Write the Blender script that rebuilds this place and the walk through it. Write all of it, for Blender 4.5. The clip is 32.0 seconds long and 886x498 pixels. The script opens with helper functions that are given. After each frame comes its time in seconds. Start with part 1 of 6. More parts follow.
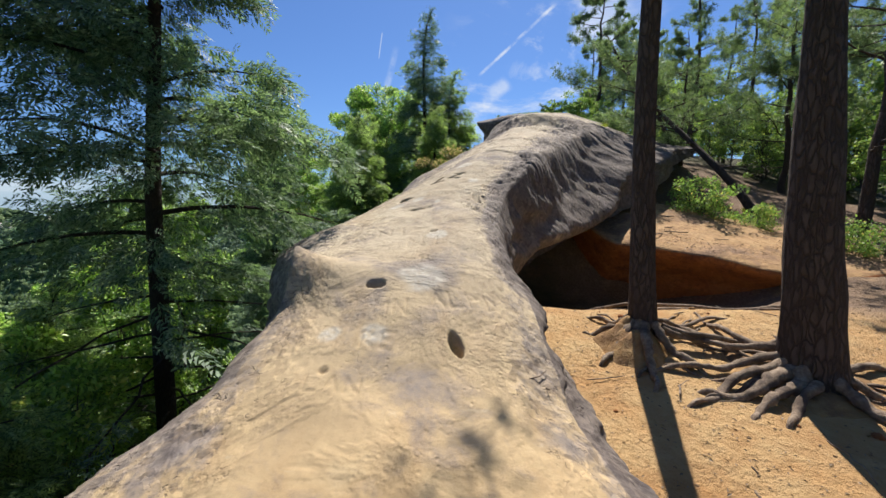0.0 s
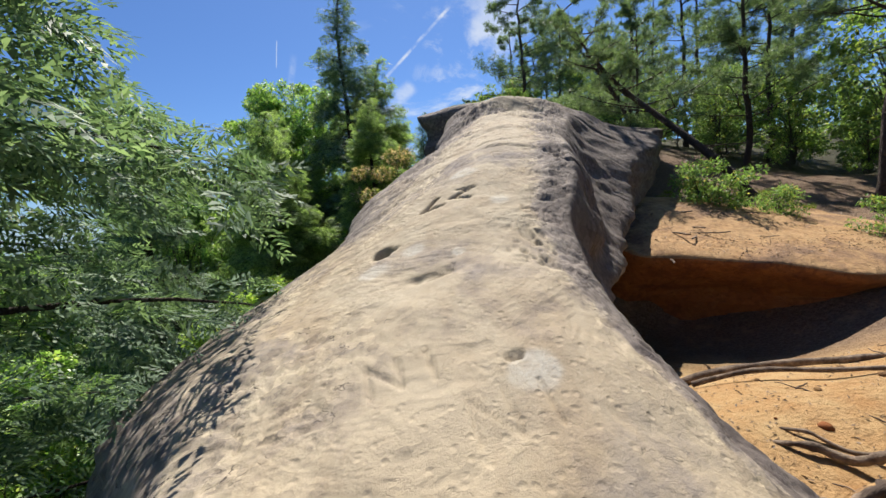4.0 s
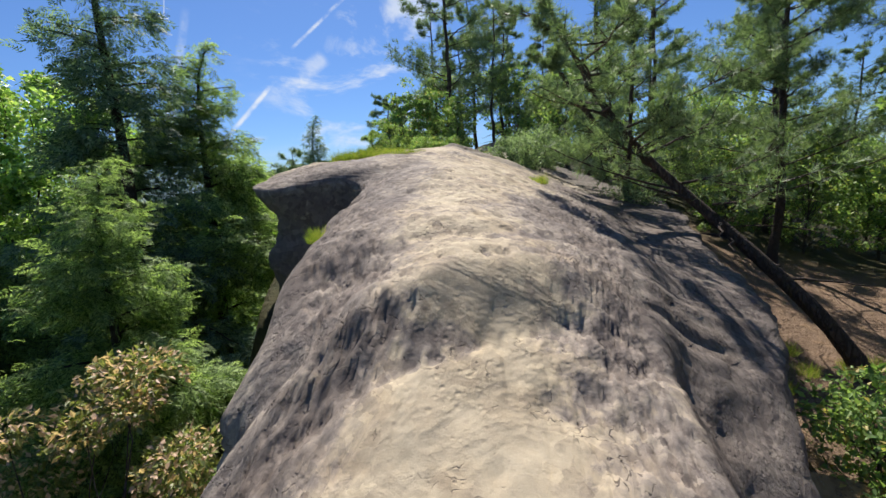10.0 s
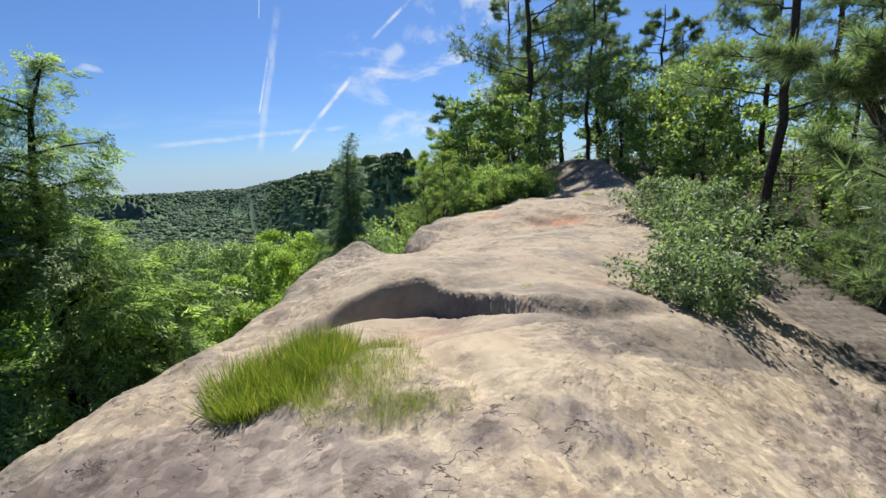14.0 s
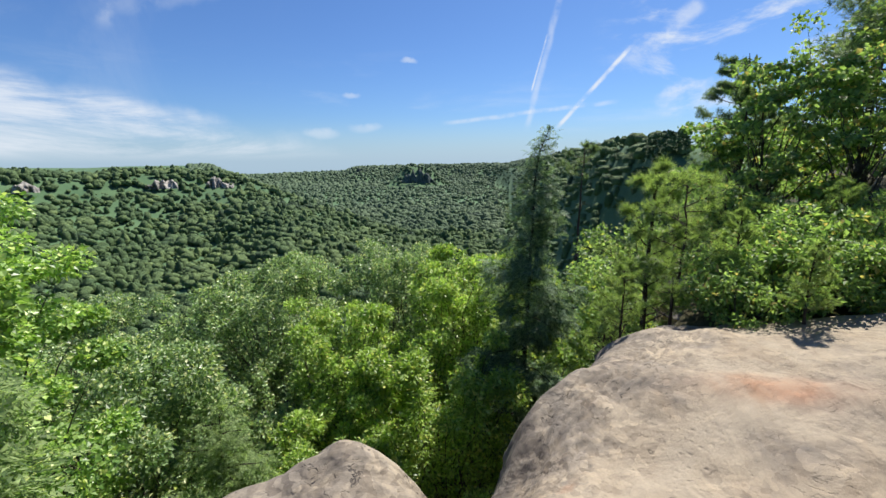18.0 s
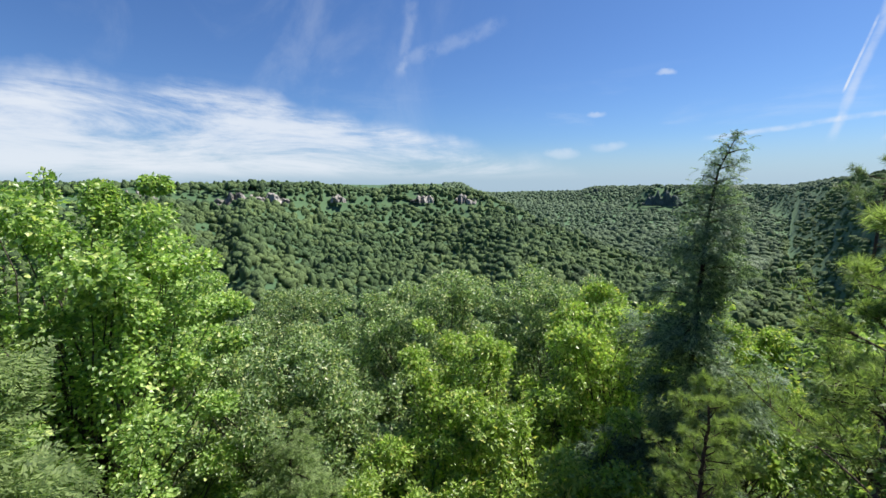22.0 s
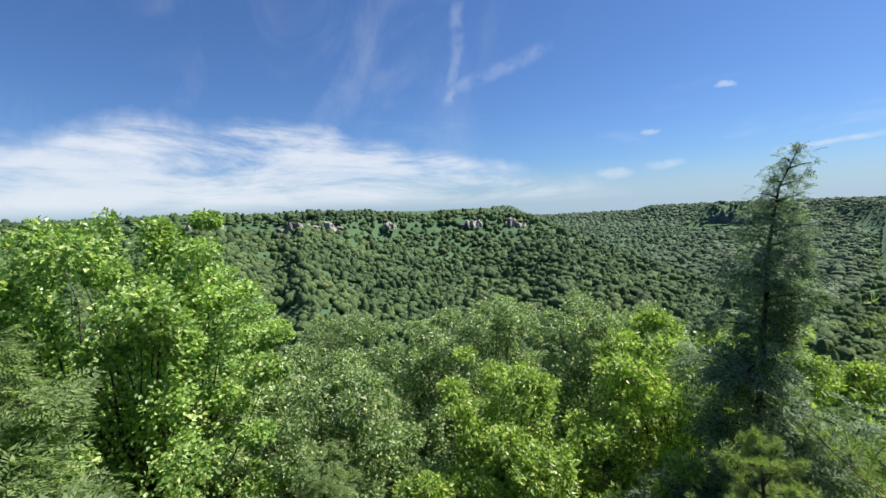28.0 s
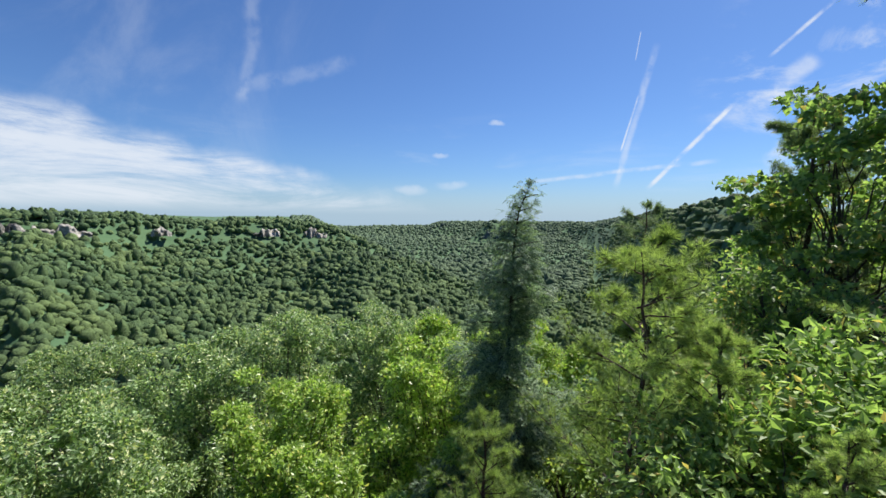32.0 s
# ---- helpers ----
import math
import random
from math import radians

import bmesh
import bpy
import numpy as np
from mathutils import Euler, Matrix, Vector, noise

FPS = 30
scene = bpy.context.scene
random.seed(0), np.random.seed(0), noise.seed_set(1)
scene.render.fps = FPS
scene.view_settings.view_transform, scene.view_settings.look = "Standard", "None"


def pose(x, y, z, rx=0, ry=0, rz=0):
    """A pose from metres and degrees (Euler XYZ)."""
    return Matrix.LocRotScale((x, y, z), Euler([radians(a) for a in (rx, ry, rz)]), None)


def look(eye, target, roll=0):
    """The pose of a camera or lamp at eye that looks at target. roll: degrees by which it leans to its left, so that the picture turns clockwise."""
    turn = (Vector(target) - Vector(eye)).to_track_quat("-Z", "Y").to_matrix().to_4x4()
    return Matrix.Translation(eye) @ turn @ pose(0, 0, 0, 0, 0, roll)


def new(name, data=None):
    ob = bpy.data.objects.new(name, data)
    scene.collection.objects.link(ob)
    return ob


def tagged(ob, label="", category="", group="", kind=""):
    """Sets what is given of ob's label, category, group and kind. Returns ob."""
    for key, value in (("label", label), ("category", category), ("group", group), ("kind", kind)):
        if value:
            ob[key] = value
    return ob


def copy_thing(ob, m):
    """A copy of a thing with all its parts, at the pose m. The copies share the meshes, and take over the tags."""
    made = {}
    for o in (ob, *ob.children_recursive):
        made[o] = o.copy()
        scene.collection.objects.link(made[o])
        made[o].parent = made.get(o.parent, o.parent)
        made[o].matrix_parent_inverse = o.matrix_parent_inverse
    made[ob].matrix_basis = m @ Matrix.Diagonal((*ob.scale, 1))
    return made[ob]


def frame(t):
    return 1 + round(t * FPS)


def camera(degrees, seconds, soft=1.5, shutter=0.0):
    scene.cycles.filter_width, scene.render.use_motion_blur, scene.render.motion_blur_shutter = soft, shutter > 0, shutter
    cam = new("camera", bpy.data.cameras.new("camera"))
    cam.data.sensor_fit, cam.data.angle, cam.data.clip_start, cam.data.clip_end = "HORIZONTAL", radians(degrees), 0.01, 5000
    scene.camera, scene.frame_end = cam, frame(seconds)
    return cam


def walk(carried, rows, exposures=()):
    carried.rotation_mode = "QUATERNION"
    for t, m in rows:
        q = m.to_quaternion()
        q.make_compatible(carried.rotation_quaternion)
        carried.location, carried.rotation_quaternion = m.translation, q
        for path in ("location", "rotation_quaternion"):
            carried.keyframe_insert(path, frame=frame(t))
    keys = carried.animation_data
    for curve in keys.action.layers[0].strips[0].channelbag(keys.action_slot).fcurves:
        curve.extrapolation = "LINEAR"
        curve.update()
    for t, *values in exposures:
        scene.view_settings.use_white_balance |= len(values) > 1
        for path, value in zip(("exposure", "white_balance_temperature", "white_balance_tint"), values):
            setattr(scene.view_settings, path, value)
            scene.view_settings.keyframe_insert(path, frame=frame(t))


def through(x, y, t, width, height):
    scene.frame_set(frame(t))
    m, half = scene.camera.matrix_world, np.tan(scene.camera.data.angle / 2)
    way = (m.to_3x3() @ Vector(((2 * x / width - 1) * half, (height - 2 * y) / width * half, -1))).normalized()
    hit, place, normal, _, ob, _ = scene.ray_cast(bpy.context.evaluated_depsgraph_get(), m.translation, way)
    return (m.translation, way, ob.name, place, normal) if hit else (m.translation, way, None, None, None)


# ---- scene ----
cam = camera(92.8, 32.0)
PATH = [
    (0, (-0.226, 0.151, 3.489), (-0.231, 2.141, 3.288), 0.5),
    (0.5, (-0.212, 0.145, 3.484), (-0.227, 2.134, 3.281), -0.4),
    (1, (-0.227, 0.215, 3.467), (-0.225, 2.204, 3.255), -1.5),
    (1.5, (-0.256, 0.481, 3.420), (-0.213, 2.468, 3.197), -3.0),
    (2, (-0.348, 0.794, 3.459), (-0.234, 2.778, 3.238), -4.0),
    (2.5, (-0.583, 1.269, 3.443), (-0.393, 3.249, 3.234), -4.8),
    (4.5, (-0.990, 3.942, 4.091), (-0.625, 5.898, 3.890), -5.9),
    (5, (-1.063, 4.510, 4.291), (-0.660, 6.459, 4.092), -7.1),
    (5.5, (-1.018, 5.137, 4.565), (-0.339, 7.009, 4.375), -6.8),
    (6, (-0.848, 5.720, 4.818), (0.054, 7.496, 4.640), -6.2),
    (6.5, (-0.679, 6.312, 4.955), (0.374, 8.008, 4.823), -5.9),
    (7, (-0.386, 6.785, 5.271), (0.781, 8.406, 5.172), -6.3),
    (7.5, (-0.132, 7.268, 5.562), (1.019, 8.896, 5.395), -5.1),
    (8, (0.073, 7.683, 5.814), (1.210, 9.317, 5.627), -4.0),
    (8.5, (0.356, 7.988, 6.014), (1.404, 9.679, 5.808), -3.0),
    (9, (0.569, 8.376, 6.192), (1.493, 10.128, 5.914), -2.6),
    (9.5, (0.807, 8.921, 6.395), (1.638, 10.711, 6.071), -2.9),
    (10, (1.157, 9.557, 6.510), (1.884, 11.393, 6.195), -3.3),
    (10.5, (1.371, 10.184, 6.654), (2.012, 12.057, 6.369), -3.5),
    (11, (1.654, 10.840, 6.886), (2.207, 12.746, 6.640), -4.3),
    (11.5, (2.027, 11.507, 7.070), (2.482, 13.444, 6.864), -5.1),
    (12, (2.115, 12.205, 7.209), (2.571, 14.142, 7.012), -4.0),
    (12.5, (2.335, 12.764, 7.560), (2.844, 14.683, 7.325), -2.8),
    (13, (2.630, 13.323, 7.849), (3.128, 15.235, 7.536), -2.4),
    (13.5, (2.843, 13.968, 8.085), (3.313, 15.882, 7.744), -1.8),
    (14, (3.187, 14.611, 8.216), (3.594, 16.537, 7.864), -3.0),
    (14.5, (3.397, 15.259, 8.281), (3.784, 17.192, 7.946), -2.2),
    (16.5, (4.553, 17.919, 8.725), (4.640, 19.907, 8.525), -0.6),
    (17, (4.699, 18.638, 8.832), (4.425, 20.593, 8.510), 0.2),
    (17.5, (4.759, 19.110, 8.974), (4.186, 20.981, 8.559), -0.2),
    (18, (4.771, 19.692, 9.037), (4.056, 21.513, 8.621), -0.9),
    (18.5, (4.986, 20.162, 9.035), (4.088, 21.889, 8.576), -0.5),
    (19, (5.139, 20.573, 9.006), (4.102, 22.218, 8.538), -0.1),
    (19.5, (5.259, 21.068, 8.983), (4.128, 22.660, 8.550), -0.2),
    (20, (5.397, 21.346, 8.953), (4.176, 22.877, 8.545), -0.6),
    (20.5, (5.517, 21.631, 8.962), (4.208, 23.094, 8.577), -0.8),
    (21, (5.794, 21.719, 8.964), (4.398, 23.104, 8.600), -1.0),
    (21.5, (5.888, 21.933, 8.957), (4.407, 23.233, 8.614), -0.8),
    (22, (5.940, 22.117, 9.014), (4.378, 23.327, 8.700), -0.5),
    (22.5, (5.915, 22.244, 9.046), (4.264, 23.334, 8.756), -0.5),
    (23, (5.943, 22.320, 9.004), (4.195, 23.255, 8.743), -1.2),
    (23.5, (5.854, 22.330, 9.037), (4.018, 23.083, 8.789), -1.0),
    (24, (5.894, 22.263, 9.049), (3.993, 22.834, 8.803), -1.0),
    (24.5, (5.866, 22.217, 9.066), (3.931, 22.657, 8.812), -0.8),
    (26.5, (5.977, 22.206, 9.113), (4.095, 22.837, 8.869), -1.1),
    (27, (5.957, 22.265, 9.095), (4.124, 23.032, 8.868), -1.4),
    (27.5, (5.962, 22.376, 9.071), (4.189, 23.279, 8.863), -1.9),
    (28, (5.965, 22.457, 9.057), (4.259, 23.483, 8.863), -2.3),
    (28.5, (6.031, 22.363, 9.113), (4.400, 23.505, 8.928), -2.7),
    (29, (6.028, 22.459, 9.091), (4.483, 23.717, 8.914), -2.8),
    (29.5, (6.061, 22.519, 9.094), (4.614, 23.889, 8.925), -2.8),
    (30, (6.095, 22.576, 9.088), (4.753, 24.050, 8.925), -2.5),
    (30.5, (6.118, 22.576, 9.083), (4.878, 24.137, 8.922), -1.7),
    (31, (6.143, 22.593, 9.068), (4.986, 24.217, 8.910), -0.8),
    (31.5, (6.180, 22.578, 9.067), (5.084, 24.243, 8.910), 0.0),
    (32, (6.204, 22.527, 9.078), (5.137, 24.212, 8.922), 0.5),
]
walk(cam, [(t, look(eye, target, roll)) for t, eye, target, roll in PATH],
     exposures=((0, 0.82), (32, 0.82)))

# world, sun, exposure -------------------------------------------------------
SUN_AZ, SUN_EL = radians(15), radians(56)      # azimuth clockwise from +y


def sun_and_sky():
    w = bpy.data.worlds.new("sky")
    scene.world = w
    w.use_nodes = True
    nt = w.node_tree
    nt.nodes.clear()
    N, L = nt.nodes.new, nt.links.new
    out, bg, sky = N("ShaderNodeOutputWorld"), N("ShaderNodeBackground"), N("ShaderNodeTexSky")
    sky.sky_type = "NISHITA"
    sky.sun_disc = False
    sky.sun_elevation, sky.sun_rotation = SUN_EL, SUN_AZ
    sky.altitude, sky.air_density, sky.dust_density, sky.ozone_density = 300, 1.0, 0.6, 2.2
    bg.inputs[1].default_value = 0.061
    tc = N("ShaderNodeTexCoord")
    D = tc.outputs["Generated"]

    def math_(op, a, b=None, c=None, clamp=False):
        n = N("ShaderNodeMath")
        n.operation, n.use_clamp = op, clamp
        for i, v in enumerate((a, b, c)):
            if v is None:
                continue
            if isinstance(v, (int, float)):
                n.inputs[i].default_value = v
            else:
                L(v, n.inputs[i])
        return n.outputs[0]

    def dot(v, d):
        n = N("ShaderNodeVectorMath")
        n.operation = "DOT_PRODUCT"
        L(v, n.inputs[0])
        n.inputs[1].default_value = d
        return n.outputs["Value"]

    def way(bearing, el):
        b, e = radians(bearing), radians(el)
        return Vector((-math.sin(b) * math.cos(e), math.cos(b) * math.cos(e), math.sin(e)))

    def fbm(scale, detail, stretch=(1, 1, 1), rough=0.55, dist=0.0):
        m, n = N("ShaderNodeMapping"), N("ShaderNodeTexNoise")
        m.inputs["Scale"].default_value = stretch
        L(D, m.inputs[0])
        L(m.outputs[0], n.inputs["Vector"])
        n.inputs["Scale"].default_value, n.inputs["Detail"].default_value = scale, detail
        n.inputs["Roughness"].default_value, n.inputs["Distortion"].default_value = rough, dist
        return n.outputs["Fac"]

    def ramp(v, a, b):
        n = N("ShaderNodeMapRange")
        n.interpolation_type = "SMOOTHSTEP"
        L(v, n.inputs[0])
        n.inputs[1].default_value, n.inputs[2].default_value = a, b
        return n.outputs[0]

    wob, broken = fbm(14, 5), fbm(22, 6)
    z = dot(D, (0, 0, 1))
    # a bank of cirrus over the far ridge, and thin streaks fanning up from it
    c = way(80, 6)

    def above(p, q):
        n = p.cross(q).normalized()
        return dot(D, n if n.z > 0 else -n)

    uneven = math_("MULTIPLY", math_("SUBTRACT", fbm(4, 6), 0.5), 0.17)
    falls = math_("MAXIMUM", above(way(38, 1.0), way(74, 10.5)), above(way(83, 11.0), way(113, 6.0)))
    near_bank = ramp(math_("ADD", dot(D, c), math_("MULTIPLY", math_("SUBTRACT", fbm(3, 3), 0.5), 0.3)), 0.55, 0.85)
    low = math_("MULTIPLY", ramp(z, 0.0, 0.035), ramp(math_("ADD", falls, uneven), 0.03, -0.02))
    streaks = ramp(fbm(2.4, 10, (1, 1, 5.5), 0.66, 0.6), 0.3, 0.6)
    bank = math_("MULTIPLY", math_("MULTIPLY", near_bank, low), streaks)
    thin = math_("MULTIPLY", ramp(fbm(1.9, 9, (0.4, 2.6, 1.6), 0.62, 0.8), 0.46, 0.8), ramp(dot(D, way(80, 22)), 0.75, 1.0))
    whisp = math_("MULTIPLY", ramp(fbm(3.5, 8, (1, 1, 5), 0.6, 0.3), 0.53, 0.75), math_("MULTIPLY", ramp(z, 0.02, 0.07), ramp(z, 0.26, 0.1)))
    # haze of old trails to the north-east
    b2 = ramp(dot(D, way(-14, 13)), 0.955, 1.0)
    puffs = math_("MULTIPLY", b2, ramp(fbm(6, 9, (1, 1, 2), 0.62, 0.4), 0.46, 0.66))
    cover = math_("ADD", math_("MULTIPLY", bank, 0.85), math_("ADD", math_("MULTIPLY", thin, 0.16), math_("ADD", math_("MULTIPLY", whisp, 0.16), math_("MULTIPLY", puffs, 0.8))))

    def trail(p, q, width, strength, rag=0.5):
        """A vapour trail between two ways of the sky."""
        n = p.cross(q).normalized()
        m = (p + q).normalized()
        half = math.acos(max(-1, min(1, p.dot(m))))
        side = n.cross(m)
        d = math_("ABSOLUTE", math_("ADD", dot(D, n), math_("MULTIPLY", math_("SUBTRACT", wob, 0.5), width * rag)))
        line = ramp(d, width, width * 0.15)
        along = math_("ABSOLUTE", dot(D, side))
        ends = math_("MULTIPLY", ramp(along, math.sin(half) * 1.06, math.sin(half) * 0.8), ramp(dot(D, m), 0.3, 0.6))
        return math_("MULTIPLY", math_("MULTIPLY", math_("MULTIPLY", line, ramp(broken, 0.3, 0.62)), ends), strength)

    for p, q, wd, st, rg in TRAILS:
        cover = math_("ADD", cover, trail(way(*p), way(*q), wd, st, rg))
    # two small bright tufts
    for b, e, s in ((32.8, 8.0, 0.016), (25.3, 12.0, 0.015), (36.5, 3.4, 0.03), (31.5, 4.2, 0.03)):
        v = way(b, e)
        side = v.cross(Vector((0, 0, 1))).normalized()
        up = side.cross(v)
        q = math_("ADD", math_("POWER", math_("DIVIDE", dot(D, side), s * 1.5), 2.0), math_("POWER", math_("DIVIDE", math_("ADD", dot(D, up), math_("MULTIPLY", math_("SUBTRACT", wob, 0.5), 0.03)), s * 0.5), 2.0))
        cover = math_("ADD", cover, math_("MULTIPLY", math_("MULTIPLY", ramp(math_("ADD", q, math_("MULTIPLY", math_("SUBTRACT", wob, 0.5), 2.2)), 1.0, -0.3), ramp(dot(D, v), 0.8, 0.9)), 0.45))
    mix = N("ShaderNodeMixRGB")
    L(math_("MINIMUM", cover, 0.92), mix.inputs[0])
    # the camera records the upper sky deeper and bluer than the plain model
    tint = N("ShaderNodeMixRGB")
    tint.blend_type = "MULTIPLY"
    tint.inputs[0].default_value = 1.0
    L(sky.outputs[0], tint.inputs[1])
    tint.inputs[2].default_value = SKY_TINT
    pale = N("ShaderNodeMixRGB")
    L(math_("MULTIPLY", ramp(z, 0.10, -0.01), 0.7), pale.inputs[0])
    L(tint.outputs[0], pale.inputs[1])
    pale.inputs[2].default_value = (4.4, 5.9, 7.4, 1)
    L(pale.outputs[0], mix.inputs[1])
    mix.inputs[2].default_value = (7.5, 8.0, 8.7, 1)
    L(mix.outputs[0], bg.inputs[0])
    L(bg.outputs[0], out.inputs[0])
    sun = new("sun", bpy.data.lights.new("sun", "SUN"))
    sun.data.energy, sun.data.angle, sun.data.color = 4.8, radians(0.53), (1.0, 0.94, 0.85)
    sun.matrix_world = look(Vector((math.sin(SUN_AZ) * math.cos(SUN_EL), math.cos(SUN_AZ) * math.cos(SUN_EL), math.sin(SUN_EL))) * 60, (0, 0, 0))


SKY_TINT = (0.54, 0.77, 1.12, 1)
# vapour trails: two ways (bearing to the left of +y, elevation), half width, strength, raggedness
TRAILS = [
    ((8.2, 14.4), (9.9, 8.1), 0.0028, 0.75, 1.2),
    ((6.4, 19.5), (10.4, 3.5), 0.010, 0.36, 1.4),
    ((-1.8, 12.7), (6.8, 3.5), 0.0065, 0.85, 1.6),
    ((-13.8, 23.8), (-4.4, 16.6), 0.0048, 0.85, 1.2),
    ((21.1, 4.6), (-0.3, 6.5), 0.007, 0.42, 1.5),
    ((8.2, 21.2), (8.7, 18.2), 0.0016, 0.5, 1.0),
    ((-3.1, 11.8), (-8.3, 15.8), 0.020, 0.5, 1.6),
    ((57.5, 13), (55.5, 25), 0.020, 0.16, 2.0),
    ((58, 14.3), (44, 19.2), 0.022, 0.15, 2.0),
]
sun_and_sky()


# materials ------------------------------------------------------------------
class Mat:
    """A small helper round a node tree."""

    def __init__(self, name, rough=0.8):
        self.m = bpy.data.materials.new(name)
        self.m.use_nodes = True
        self.t = self.m.node_tree
        self.b = self.t.nodes["Principled BSDF"]
        self.b.inputs["Roughness"].default_value = rough
        self.b.inputs["Specular IOR Level"].default_value = 0.25
        g = self.t.nodes.new("ShaderNodeNewGeometry")
        self.pos, self.isl, self.nrm = g.outputs["Position"], g.outputs["Random Per Island"], g.outputs["Normal"]
        tc = self.t.nodes.new("ShaderNodeTexCoord")
        self.obj = tc.outputs["Object"]

    def n(self, kind, **kw):
        node = self.t.nodes.new(kind)
        for k, v in kw.items():
            if k == "links":
                for i, o in v.items():
                    self.t.links.new(o, node.inputs[i])
            elif k == "vals":
                for i, o in v.items():
                    node.inputs[i].default_value = o
            elif k == "op":
                node.operation = v
            elif k == "blend":
                node.blend_type = v
            elif k == "feature":
                node.feature = v
        return node

    def noise(self, scale, detail=6, rough=0.6, vec=None, dist=0.0, stretch=None):
        v = vec or self.pos
        if stretch:
            v = self.n("ShaderNodeMapping", links={0: v}, vals={"Scale": stretch}).outputs[0]
        return self.n("ShaderNodeTexNoise", links={"Vector": v}, vals={"Scale": scale, "Detail": detail, "Roughness": rough, "Distortion": dist}).outputs["Fac"]

    def ramp(self, v, a, b, lo=0.0, hi=1.0):
        return self.n("ShaderNodeMapRange", links={0: v}, vals={1: a, 2: b, 3: lo, 4: hi}).outputs[0]

    def mix(self, f, a, b, blend="MIX"):
        n = self.n("ShaderNodeMixRGB", blend=blend)
        for i, v in ((0, f), (1, a), (2, b)):
            if isinstance(v, (int, float)):
                n.inputs[i].default_value = v
            elif isinstance(v, tuple):
                n.inputs[i].default_value = (*v, 1) if len(v) == 3 else v
            else:
                self.t.links.new(v, n.inputs[i])
        return n.outputs[0]

    def mul(self, a, b):
        n = self.n("ShaderNodeMath", op="MULTIPLY")
        for i, v in enumerate((a, b)):
            if isinstance(v, (int, float)):
                n.inputs[i].default_value = v
            else:
                self.t.links.new(v, n.inputs[i])
        return n.outputs[0]

    def add(self, a, b):
        n = self.n("ShaderNodeMath", op="ADD")
        for i, v in enumerate((a, b)):
            if isinstance(v, (int, float)):
                n.inputs[i].default_value = v
            else:
                self.t.links.new(v, n.inputs[i])
        return n.outputs[0]

    def color(self, c):
        self.t.links.new(c, self.b.inputs["Base Color"]) if not isinstance(c, tuple) else None
        if isinstance(c, tuple):
            self.b.inputs["Base Color"].default_value = (*c, 1)
        return self

    def bump(self, h, strength=0.5, dist=0.02):
        n = self.n("ShaderNodeBump", links={"Height": h}, vals={"Strength": strength, "Distance": dist})
        self.t.links.new(n.outputs[0], self.b.inputs["Normal"])
        return self


